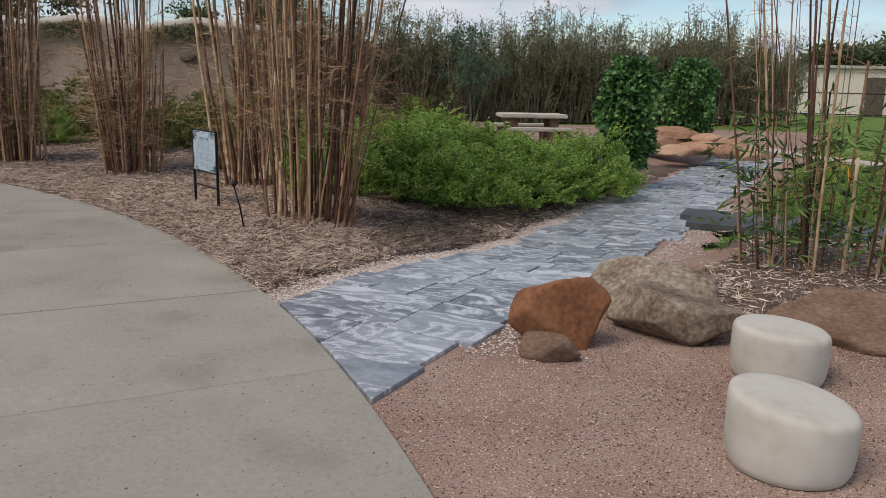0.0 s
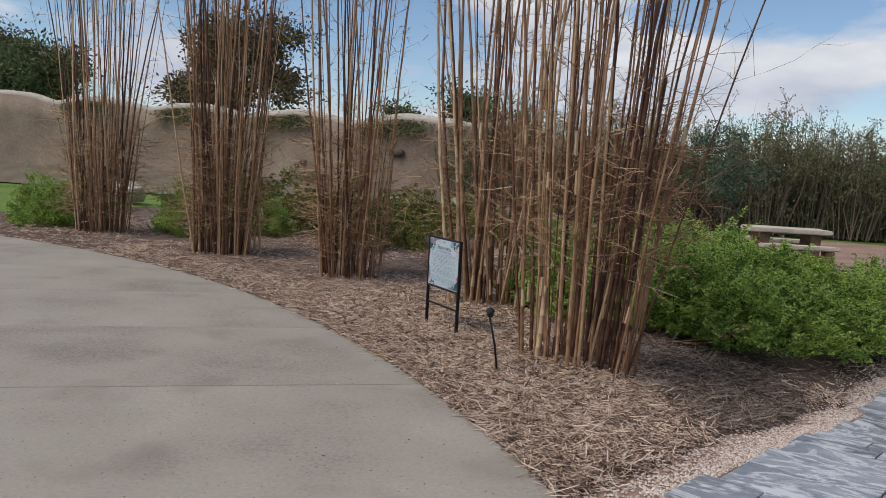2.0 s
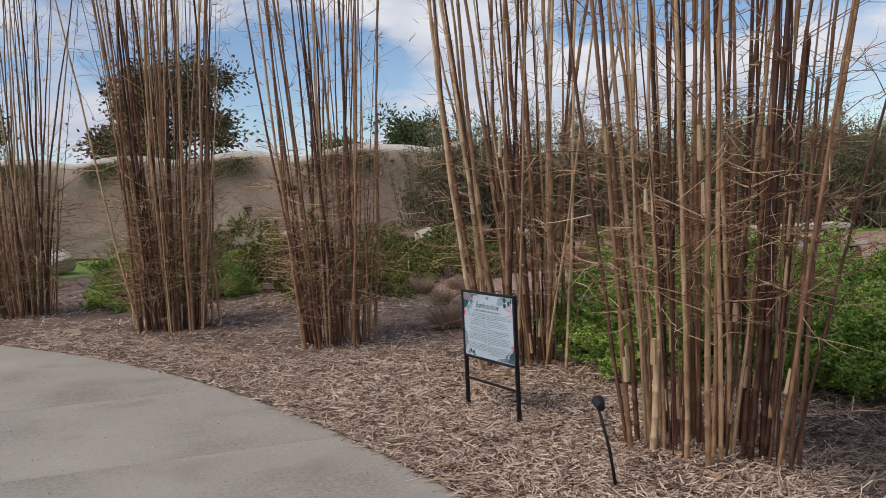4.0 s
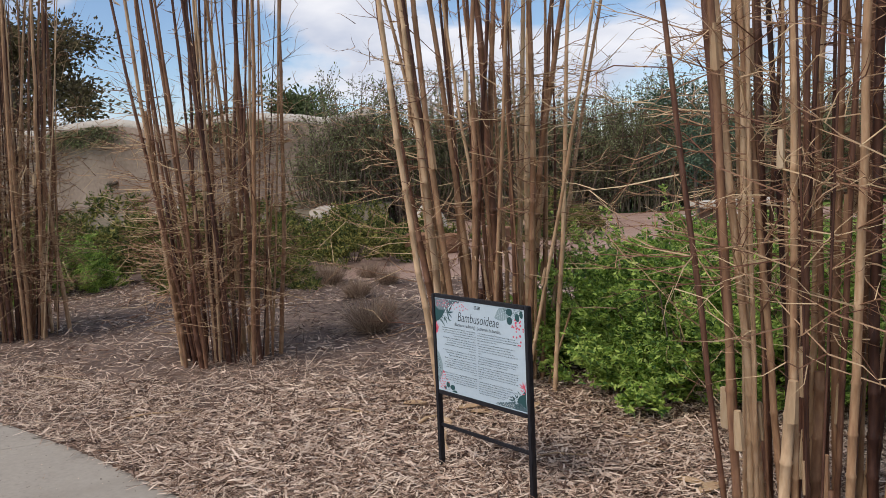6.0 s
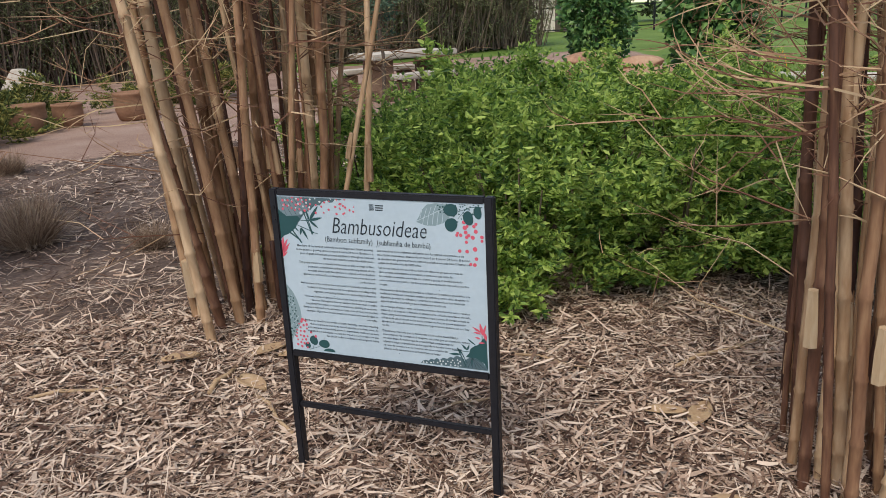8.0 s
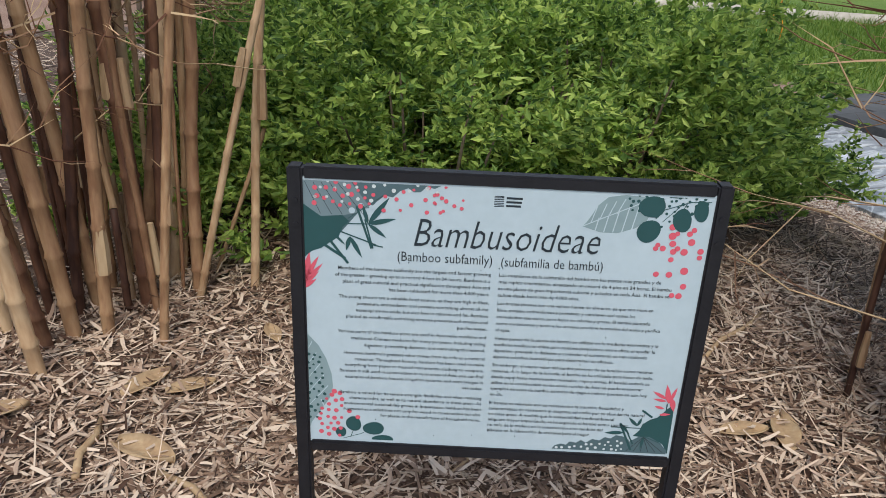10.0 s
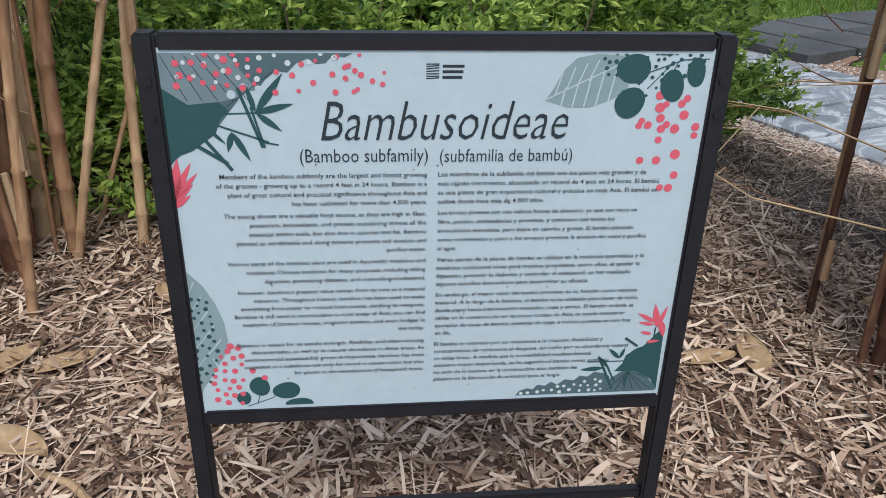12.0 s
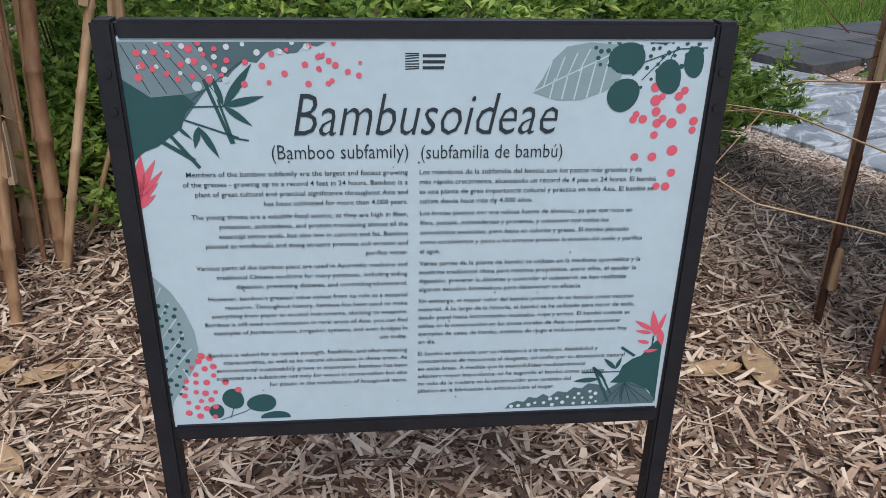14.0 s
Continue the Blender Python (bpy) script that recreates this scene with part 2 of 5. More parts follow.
def speckle(m, scale, low, high, colour):
    """Adds small dark pits to a surface."""
    n, l = m.node_tree.nodes, m.node_tree.links
    b = n["Principled BSDF"]
    base = b.inputs["Base Color"].links[0].from_socket
    w = n.new("ShaderNodeTexNoise")
    w.inputs["Scale"].default_value, w.inputs["Detail"].default_value = scale, 2.0
    l.new(n.new("ShaderNodeNewGeometry").outputs["Position"], w.inputs["Vector"])
    r = n.new("ShaderNodeMapRange")
    r.inputs["From Min"].default_value, r.inputs["From Max"].default_value = low, high
    l.new(w.outputs["Fac"], r.inputs["Value"])
    x = n.new("ShaderNodeMix")
    x.data_type = "RGBA"
    x.inputs["B"].default_value = (*colour, 1)
    l.new(r.outputs["Result"], x.inputs["Factor"])
    l.new(base, x.inputs["A"])
    l.new(x.outputs["Result"], b.inputs["Base Color"])


speckle(CONCRETE, 42, 0.68, 0.74, (0.09, 0.075, 0.06))
speckle(CONCRETE, 1.6, 0.56, 0.95, (0.20, 0.175, 0.145))
SLATE = slate_material()
SLATE_DARK = mat("dark_slate", [(0.3, (0.05, 0.052, 0.056)), (0.7, (0.12, 0.122, 0.128))], 3.0, (0.5, 0.8), 0.3, 0.005, fine=7, rand=0.15)
GRAVEL_CHIP = mat("granite_chip", [(0.05, (0.10, 0.05, 0.036)), (0.4, (0.30, 0.19, 0.14)), (0.9, (0.62, 0.49, 0.41))], 9.0, bump=0, island=1.1)
GRAVEL_PALE = mat("pale_chip", [(0.05, (0.30, 0.22, 0.18)), (0.45, (0.52, 0.43, 0.37)), (0.9, (0.70, 0.63, 0.57))], 9.0, bump=0, island=0.8)


# ---- builders ----
def part(name, bm, material, parent=None, label="", smooth=False):
    me = bpy.data.meshes.new(name)
    bm.to_mesh(me)
    bm.free()
    return finish(name, me, material, parent, label, smooth)


def finish(name, me, material, parent=None, label="", smooth=False):
    for m in material if isinstance(material, (list, tuple)) else [material]:
        me.materials.append(m)
    if smooth:
        me.polygons.foreach_set("use_smooth", [True] * len(me.polygons))
    ob = new(name, me)
    if parent:
        ob.parent = parent
    if label:
        ob["label"] = label
    return ob


def mesh(name, verts, faces, material, parent=None, label="", smooth=False):
    me = bpy.data.meshes.new(name)
    me.from_pydata([tuple(v) for v in verts] if not isinstance(verts, np.ndarray) else verts.tolist(), [], faces if isinstance(faces, list) else faces.tolist())
    me.update()
    return finish(name, me, material, parent, label, smooth)


def empty(name, m, label, category, group=""):
    ob = new(name)
    ob.empty_display_size = 0.1
    ob.matrix_world = m
    return tagged(ob, label, category, group)


def box_bm(sx, sy, sz, m=None, bevel=0.0, bm=None):
    """A box of full sizes with its middle at the origin of m."""
    out = bm or bmesh.new()
    r = bmesh.ops.create_cube(out, size=1.0, matrix=(m or Matrix()) @ Matrix.Diagonal((sx, sy, sz, 1)))
    if bevel:
        vs = set(r["verts"])
        bmesh.ops.bevel(out, geom=[e for e in out.edges if e.verts[0] in vs], offset=bevel, segments=2, affect="EDGES")
    return out


def tube(path, radii, sides=6):
    """Vertices and quads of a tube along points, capped."""
    vs, fs = [], []
    n = len(path)
    for i, p in enumerate(path):
        p = Vector(p)
        d = (Vector(path[min(i + 1, n - 1)]) - Vector(path[max(i - 1, 0)])).normalized()
        u = d.orthogonal().normalized()
        w = d.cross(u)
        for k in range(sides):
            a = 2 * math.pi * k / sides
            vs.append(p + (u * math.cos(a) + w * math.sin(a)) * radii[i])
    for i in range(n - 1):
        for k in range(sides):
            a, b = i * sides + k, i * sides + (k + 1) % sides
            fs.append((a, b, b + sides, a + sides))
    fs.append(tuple(reversed(range(sides))))
    fs.append(tuple(range((n - 1) * sides, n * sides)))
    return vs, fs


def joined(pieces):
    vs, fs = [], []
    for v, f in pieces:
        o = len(vs)
        vs += v
        fs += [tuple(i + o for i in q) for q in f]
    return vs, fs


def leaves(points, dirs, length, width, rng, fold=0.25, spread=1.0):
    """Small folded leaves, two triangles each: arrays of vertices and faces."""
    n = len(points)
    d = dirs + rng.normal(0, 0.45 * spread, (n, 3))
    d /= np.linalg.norm(d, axis=1)[:, None] + 1e-9
    s = np.cross(d, rng.normal(0, 1, (n, 3)))
    s /= np.linalg.norm(s, axis=1)[:, None] + 1e-9
    nn = np.cross(d, s)
    le = (length * rng.uniform(0.6, 1.3, n))[:, None]
    wi = (width * rng.uniform(0.7, 1.25, n))[:, None]
    mid = points + d * le * 0.45 - nn * wi * fold
    v = np.stack([points, mid + s * wi * 0.5 + nn * wi * fold * 2, points + d * le, mid - s * wi * 0.5 + nn * wi * fold * 2], 1).reshape(-1, 3)
    i = np.arange(n)[:, None] * 4
    f = np.concatenate([i + [0, 1, 2], i + [0, 2, 3]], 0)
    return v, f


def strips(p, d, length, width, rng, curve=0.15, seg=2):
    """Flat bent strips (straw, grass): start p, heading d, each of seg quads."""
    n = len(p)
    d = d / (np.linalg.norm(d, axis=1)[:, None] + 1e-9)
    s = np.cross(d, np.array([0, 0, 1.0]) + rng.normal(0, 0.35, (n, 3)))
    s /= np.linalg.norm(s, axis=1)[:, None] + 1e-9
    bend = rng.normal(0, curve, (n, 3))
    rows = []
    for k in range(seg + 1):
        t = k / seg
        c = p + d * (length * t)[:, None] + bend * (length * t * t)[:, None]
        w = (width * (0.55 + 0.45 * math.sin(math.pi * min(0.95, t + 0.15))))[:, None] * 0.5
        rows += [c - s * w, c + s * w]
    v = np.stack(rows, 1).reshape(-1, 3)
    m = 2 * (seg + 1)
    i = np.arange(n)[:, None] * m
    f = np.concatenate([i + [2 * k, 2 * k + 1, 2 * k + 3, 2 * k + 2] for k in range(seg)], 0)
    return v, f


def vnoise(x, y, s, seed=0.0):
    return noise.noise(Vector((x * s + seed * 7.3, y * s - seed * 3.1, seed)))


# ---- plan ----
CX, CY, CR = -12.90, -4.57, 16.12          # the round of the concrete walk
PO, PD, PE = (0.30, 5.00), (0.316, 0.949), (0.949, -0.316)   # slate path: origin, along, across
PV0, PV1 = -0.79, 0.64


def path_sv(x, y):
    rx, ry = x - PO[0], y - PO[1]
    return rx * PD[0] + ry * PD[1], rx * PE[0] + ry * PE[1]


def path_xy(s, v):
    return PO[0] + s * PD[0] + v * PE[0], PO[1] + s * PD[1] + v * PE[1]


def step(a, b, x):
    t = min(1.0, max(0.0, (x - a) / (b - a)))
    return t * t * (3 - 2 * t)


def fall(x, y):
    """How far the ground lies below the walk: the path side falls away gently."""
    s, v = path_sv(x, y)
    return 0.27 * step(1.0, 4.6, s) * step(-3.0, -0.9, v) * (1 - 0.45 * step(0.8, 1.8, v)) * (1 - step(14, 24, s))


def bed_weight(x, y):
    """1 within the planting beds, 0 on the gravel."""
    s, v = path_sv(x, y)
    j = 0.10 * vnoise(x, y, 2.0, 1) + 0.05 * vnoise(x, y, 7.0, 2)
    left = step(0.0, 0.25, -(v - PV0) - 0.22 + j + 0.012 * max(0, s))
    far = step(0.0, 0.8, 16.6 + 0.25 * (x + 5) * (x > -5) + 4 * (x < -6.4) - y + 4 * j)
    a = left * far
    right = step(0.0, 0.5, v - PV1 - 0.55 + 2 * j) * step(0, 0.5, y + 0.25 * (x - 3) - 6.2 + 2 * j) * step(0, 0.5, 10.3 - y + j)
    return max(a, right)


def bed_z(x, y):
    z = -0.05 + 0.068 * bed_weight(x, y) + 0.012 * vnoise(x, y, 1.3, 3) + 0.008 * vnoise(x, y, 5.0, 4)
    e = math.hypot(x - CX, y - CY) - CR
    return min(z, -0.014 + 0.06 * step(0.02, 0.4, e)) - fall(x, y)


def on_concrete(x, y, pad=0.0):
    return math.hypot(x - CX, y - CY) < CR + pad


# ---- large structure ----
def ground_sheet():
    xs = [-600, -200, -80, -40, -20, -12, -6] + [i * 0.8 for i in range(-4, 44)] + [40, 60, 80, 200, 600]
    vs = [(x, y, -0.10 - fall(x, y)) for y in xs for x in xs]
    n = len(xs)
    fs = [(j * n + i, j * n + i + 1, (j + 1) * n + i + 1, (j + 1) * n + i) for j in range(n - 1) for i in range(n - 1)]
    return tagged(mesh("ground", vs, fs, LAWN), "wide green lawn of uneven short grass", "lawn", kind="structure")


def grid_sheet(name, x0, x1, y0, y1, d, zf, material, keep=None, smooth=True):
    nx, ny = int((x1 - x0) / d) + 1, int((y1 - y0) / d) + 1
    vs = [(x0 + i * d, y0 + j * d, zf(x0 + i * d, y0 + j * d)) for j in range(ny) for i in range(nx)]
    fs = []
    for j in range(ny - 1):
        for i in range(nx - 1):
            if keep is None or keep(x0 + (i + 0.5) * d, y0 + (j + 0.5) * d):
                fs.append((j * nx + i, j * nx + i + 1, (j + 1) * nx + i + 1, (j + 1) * nx + i))
    me = bpy.data.meshes.new(name)
    me.from_pydata(vs, [], fs)
    bm = bmesh.new()
    bm.from_mesh(me)
    bmesh.ops.delete(bm, geom=[v for v in bm.verts if not v.link_faces], context="VERTS")
    bpy.data.meshes.remove(me)
    return part(name, bm, material, smooth=smooth)


ground_sheet()


def gravel_keep(x, y):
    s, v = path_sv(x, y)
    if on_concrete(x, y, -0.6):
        return False
    return v < 1.15 + 0.3 * vnoise(x, y, 0.6, 8) if y > 9.6 else x < 9


tagged(grid_sheet("gravel", -16, 9, -6, 29, 0.25, lambda x, y: -0.022 + 0.006 * vnoise(x, y, 1.5, 5) - fall(x, y), GRAVEL, gravel_keep),
       "pinkish decomposed granite gravel, raked flat and compacted", "gravel", kind="structure")
tagged(grid_sheet("mulch", -16, 6, 5.0, 21, 0.09, bed_z, MULCH, lambda x, y: bed_weight(x, y) > 0.01 and not on_concrete(x, y, -0.3)),
       "planting bed covered with dry brown straw and bamboo litter", "mulch", kind="structure")


# ---- wall and far backdrop ----
def earth_wall():
    """A long rammed-earth wall whose top swings up and down under a pale coping."""
    def top(x):
        return 3.15 + 0.02 * max(0, -14 - x) * 1.6 + 0.30 * abs(math.sin((x + 9.6) * 0.62)) - 0.28 + 0.06 * vnoise(x, 0, 0.6, 11)

    def line(x):
        return 28.0 + 0.5 * math.sin(x * 0.21)
    xs = [-46 + 0.3 * i for i in range(127)]
    vs, fs = [], []
    for x in xs:
        y, t = line(x), top(x)
        for k in range(6):
            z = -0.1 + (t + 0.1) * k / 5
            vs.append((x, y - 0.25 + 0.16 * math.sin(k / 5 * 3.1) + 0.06 * vnoise(x, z, 0.9, 12), z))
        vs += [(x, y + 0.45, t), (x, y + 0.55, -0.1)]
    n = 8
    for i in range(len(xs) - 1):
        for k in range(n - 1):
            a = i * n + k
            fs.append((a, a + n, a + n + 1, a + 1))
    fs += [tuple(range(n)), tuple(reversed(range((len(xs) - 1) * n, len(xs) * n)))]
    w = tagged(mesh("wall_north", vs, fs, EARTH_WALL, smooth=True), "long curving brown rammed-earth wall with a wavy top", "wall", kind="structure")
    path = [(x, line(x) + 0.08, top(x) + 0.05) for x in xs]
    v, f = tube(path, [0.17 + 0.03 * vnoise(x, 0, 1.0, 4) for x in xs], 8)
    mesh("coping", v, f, COPING, w, "pale rounded coping along the wavy top", True)
    # dry growth that hangs under the coping
    rng = np.random.default_rng(15)
    n = 9000
    gx = rng.uniform(-30, -8.3, n)
    gx = gx[np.sin((gx + 9.6) * 1.24 - 0.9) + rng.normal(0, 0.35, n) > 0.1]
    drop = rng.uniform(0, 1, len(gx)) ** 1.4 * 0.5
    gp = np.array([(x, line(x) - 0.26 - 0.05 * rng.random(), top(x) - 0.03 - d) for x, d in zip(gx, drop)])
    v, f = leaves(gp, np.tile((0.0, -0.4, -0.6), (len(gx), 1)), 0.15, 0.05, rng, 0.2, 1.5)
    mesh("growth", v, f, LEAF_HEDGE, w, "dry green growth hanging under the coping")["kind"] = "stuff"
    # weathered hollows in the face: flat lumps, their inner shade put into dark brown
    rnd = random.Random(5)
    for x, z, r in [(-10.4, 1.6, 0.17), (-12.6, 2.0, 0.22), (-16.8, 1.5, 0.12), (-14.9, 2.1, 0.15), (-19.5, 1.7, 0.14)]:
        bm = bmesh.new()
        bmesh.ops.create_icosphere(bm, subdivisions=2, radius=1, matrix=pose(x, line(x) - 0.16, z) @ Matrix.Diagonal((r * 1.5, 0.1, r * 0.7, 1)))
        for q in bm.verts:
            q.co += Vector((rnd.uniform(-1, 1), 0, rnd.uniform(-1, 1))) * 0.03
        part("hollow", bm, BARK, w, "dark lump with the shade of a weathered hollow in its colour", True)
    # low earthen ledge at the foot of the wall
    vs, fs = [], []
    for i in range(80):
        x = -36 + i * 0.36
        y = line(x)
        h = 0.62 + 0.14 * vnoise(x, 1, 0.5, 14)
        vs += [(x, y - 2.6 + 0.4 * vnoise(x, 2, 0.3, 13), -0.05), (x, y - 1.7, h * 0.6), (x, y - 0.9, h), (x, y, h + 0.1)]
    for i in range(79):
        for k in range(3):
            fs.append((i * 4 + k, i * 4 + k + 4, i * 4 + k + 5, i * 4 + k + 1))
    tagged(mesh("bank", vs, fs, SOIL, smooth=True), "low bare earth bank at the foot of the wall", "bank", kind="structure")


earth_wall()


# ---- plants ----
def culm_variants():
    out = []
    for k in range(20):
        rng = random.Random(100 + k)
        vs, fs = [], []
        z, ring, sides = 0.0, 0, 7
        ax, ay, ph = rng.uniform(-0.10, 0.10), rng.uniform(-0.10, 0.10), rng.uniform(0, 6)
        h = 6.2
        end = h if k < 14 else (0.35, 0.7, 1.0, 1.4, 1.9, 2.4)[k - 14]

        kx, ky = [rng.gauss(0, 0.004) for _ in range(40)], [rng.gauss(0, 0.004) for _ in range(40)]

        def centre(t):
            i = min(38, int(t / 0.3))
            q = t / 0.3 - i
            return (ax * (t / h) ** 2 * 3 + 0.022 * math.sin(t * 1.1 + ph) + kx[i] * (1 - q) + kx[i + 1] * q,
                    ay * (t / h) ** 2 * 3 + 0.022 * math.cos(t * 0.9 + ph) + ky[i] * (1 - q) + ky[i + 1] * q)
        levels = []
        gap = 0.13
        while z < end:
            r = (1 - 0.78 * (z / h) ** 1.3)
            levels += [(z, r * 1.0), (z + 0.008, r * 1.2), (z + 0.020, r * 0.96)]
            z += gap * rng.uniform(0.85, 1.15)
            gap = min(0.34, gap * 1.14)
        levels.append((h, 0.16) if k < 14 else (end + 0.02, r * 0.95))
        for zz, r in levels:
            cx, cy = centre(zz)
            for i in range(sides):
                a = 2 * math.pi * i / sides
                vs.append((cx + math.cos(a) * r, cy + math.sin(a) * r, zz))
        n = len(levels)
        for j in range(n - 1):
            for i in range(sides):
                a, b = j * sides + i, j * sides + (i + 1) % sides
                fs.append((a, b, b + sides, a + sides))
        fs.append(tuple(range((n - 1) * sides, n * sides)))
        # x and y are in culm radii: the object's scale sets the girth, so bends are scaled back here
        me = bpy.data.meshes.new("culm")
        R0 = 0.016
        cs = []
        for j, (zz, r) in enumerate(levels):
            cx, cy = centre(zz)
            for i in range(sides):
                x, y, q = vs[j * sides + i]
                cs.append((cx + (x - cx) * R0, cy + (y - cy) * R0, zz))
        me.from_pydata(cs, [], fs)
        me.polygons.foreach_set("use_smooth", [True] * len(me.polygons))
        me.materials.append(CULM)
        out.append((me, [l[0] for l in levels[::3]], centre))
    return out


CULMS = culm_variants()


def twig(p, q, e, r):
    """A thin bent shoot from p over q to e: three-sided, open at its ends."""
    d = (e - p).normalized()
    u = d.orthogonal().normalized() * r
    w = d.cross(u)
    vs = []
    for c, k in ((p, 1.0), (q, 0.8)):
        vs += [c + u * k, c + (w * 0.87 - u * 0.5) * k, c - (w * 0.87 + u * 0.5) * k]
    vs.append(e)
    return vs, [(0, 1, 4, 3), (1, 2, 5, 4), (2, 0, 3, 5), (3, 4, 6), (4, 5, 6), (5, 3, 6)]


def twig_spray(rng, p, d, length, r, out, forks=(2, 3, 4), depth=0):
    """A dry side branch with forks."""
    d = d.normalized()
    bend = Vector((rng.gauss(0, 0.14), rng.gauss(0, 0.14), rng.gauss(-0.03, 0.12)))
    q = p + (d + bend) * length * 0.5
    e = q + (d - bend * 0.6 + Vector((0, 0, rng.gauss(-0.05, 0.12)))) * length * 0.5
    out.append(twig(p, q, e, r))
    for i in range(rng.choice(forks)):
        t = rng.uniform(0.25, 0.95)
        c = p.lerp(q, t * 2) if t < 0.5 else q.lerp(e, t * 2 - 1)
        f = d * 0.8 + Vector((rng.gauss(0, 0.6), rng.gauss(0, 0.6), rng.gauss(0.02, 0.4)))
        twig_spray(rng, c, f, length * rng.uniform(0.3, 0.6), r * 0.68, out, (0, 1, 2) if depth == 0 else (0,), depth + 1)


def bamboo(cx, cy, rx, ry, n, seed, label, rad=0.016, flare=0.08, tw=1.0, leaf=0, extra=(), tl=1.0, bias=(0.0, 0.0), sprays=(), base=0.1):
    rng = random.Random(seed)
    thing = empty("bamboo_clump", pose(cx, cy, 0), label, "bamboo", "bamboo clumps in the bed")
    twigs, lp, ld, sheath = [], [], [], []
    spots = []
    tries = 0
    # canes come up in a few tight bunches
    hubs = [(math.cos(i * 2.4 + seed) * rx * 0.62 * math.sqrt((i + 0.5) / 7) * 1.2, math.sin(i * 2.4 + seed) * ry * 0.62 * math.sqrt((i + 0.5) / 7) * 1.2) for i in range(7)]
    while len(spots) < n and tries < 6000:
        tries += 1
        if rng.random() < 0.4:
            hx, hy = rng.choice(hubs)
            x, y = hx + rng.gauss(0, 0.08), hy + rng.gauss(0, 0.08)
        else:
            a, q = rng.uniform(0, 2 * math.pi), math.sqrt(rng.random()) * rng.uniform(0.75, 1.1)
            x, y = math.cos(a) * rx * q, math.sin(a) * ry * q
        if all((x - u) ** 2 + (y - w) ** 2 > 0.0016 for u, w, *_ in spots):
            spots.append((x, y, None, None, None))
    for e in extra:
        spots.append((e[0] - cx, e[1] - cy, e[2], e[3], e[4]))
    for x, y, fr, flx, fly in spots:
        short = fr is None and rng.random() < 0.24
        me, nodes, centre = rng.choice(CULMS[14:] if short else CULMS[:14])
        f = (fr / 0.016) if fr else rad / 0.016 * rng.choice((0.32, 0.4, 0.5, 0.6, 0.75, 0.85, 0.95, 1.05, 1.15, 1.3))
        lx = flx if flx is not None else flare * x / max(rx, 0.1) + rng.gauss(0, 0.034) + bias[0]
        ly = fly if fly is not None else flare * y / max(ry, 0.1) + rng.gauss(0, 0.034) + bias[1]
        if fr is None and rng.random() < 0.13:
            lx, ly = lx * 1.9 + rng.gauss(0, 0.05), ly * 1.9 + rng.gauss(0, 0.05)
        hs = rng.uniform(0.85, 1.1)
        z0 = bed_z(cx + x, cy + y) - 0.03
        up = Vector((lx, ly, 1)).normalized()
        turn = Vector((0, 0, 1)).rotation_difference(up).to_matrix().to_4x4() @ Matrix.Rotation(rng.uniform(0, 6.28), 4, "Z")
        m = Matrix.Translation((x, y, z0)) @ turn @ Matrix.Diagonal((f, f, hs, 1))
        ob = new("culm", me)
        ob.parent = thing
        ob.matrix_local = m
        out = Vector((x / rx, y / ry, 0))
        for zz in nodes[1:]:
            c = centre(zz)
            p = m @ Vector((c[0], c[1], zz + 0.01))
            if p.z < 0.12 or p.z > 4.6:
                continue
            low = p.z < 2.05 + 0.25 * math.sin(x * 9 + y * 7)
            if low:
                count = rng.choice((1, 2, 2, 3)) if rng.random() < tw * step(base, base + 0.75, p.z) else 0
            else:
                count = rng.choice((1, 2, 3, 4)) if rng.random() < 0.62 else 0
            for _ in range(count):
                a = rng.uniform(0, 6.28)
                d = Vector((math.cos(a), math.sin(a), 0)) + out * 0.7
                if low:
                    d.z = rng.uniform(-0.25, 0.65)
                    twig_spray(rng, p, d, rng.uniform(0.14, 0.5) * tl, 0.0029 * tl, twigs)
                elif rng.random() < 0.12:
                    d.z = rng.uniform(0.5, 1.6)
                    twig_spray(rng, p, d, rng.uniform(0.35, 0.8), 0.0036, twigs, (2, 3, 4))
                else:
                    d.z = rng.uniform(-0.2, 1.3)
                    twig_spray(rng, p, d, rng.uniform(0.05, 0.17), 0.0030, twigs, (0, 1, 2), 1)
            if leaf and p.z < 1.3 and rng.random() < leaf:
                a = rng.uniform(0, 6.28)
                d = Vector((math.cos(a), math.sin(a), rng.uniform(-0.4, 0.5)))
                for _ in range(7):
                    lp.append(p + d * rng.uniform(0.05, 0.4) + Vector((rng.gauss(0, .05), rng.gauss(0, .05), rng.gauss(0, .05)))), ld.append(d)
            if p.z < 1.9 and rng.random() < 0.11:
                # a papery sheath clasping the internode
                s = 0.016 * f * (1 - 0.78 * (zz / 6.2) ** 1.3)
                q = [p, p + up * rng.uniform(0.04, 0.08), p + up * rng.uniform(0.1, 0.2)]
                sheath.append(tube(q, [s * 1.12, s * 1.10, s * 0.8], 6))
    for px, py, pz, dx, dy, dz, length in sprays:
        twig_spray(rng, Vector((px - cx, py - cy, pz)), Vector((dx, dy, dz)), length, 0.0030, twigs, (4, 5, 6))
    v, fc = joined(twigs)
    mesh("twig_mass", v, fc, TWIG, thing, "tangle of thin dry side twigs")["kind"] = "stuff"
    if sheath:
        v, fc = joined(sheath)
        mesh("sheath_layer", v, fc, SHEATH, thing, "pale papery sheaths on the lower canes")["kind"] = "stuff"
    if lp:
        nr = np.random.default_rng(seed)
        v, fc = leaves(np.array(lp), np.array(ld, float), 0.17, 0.030, nr, 0.15, 1.2)
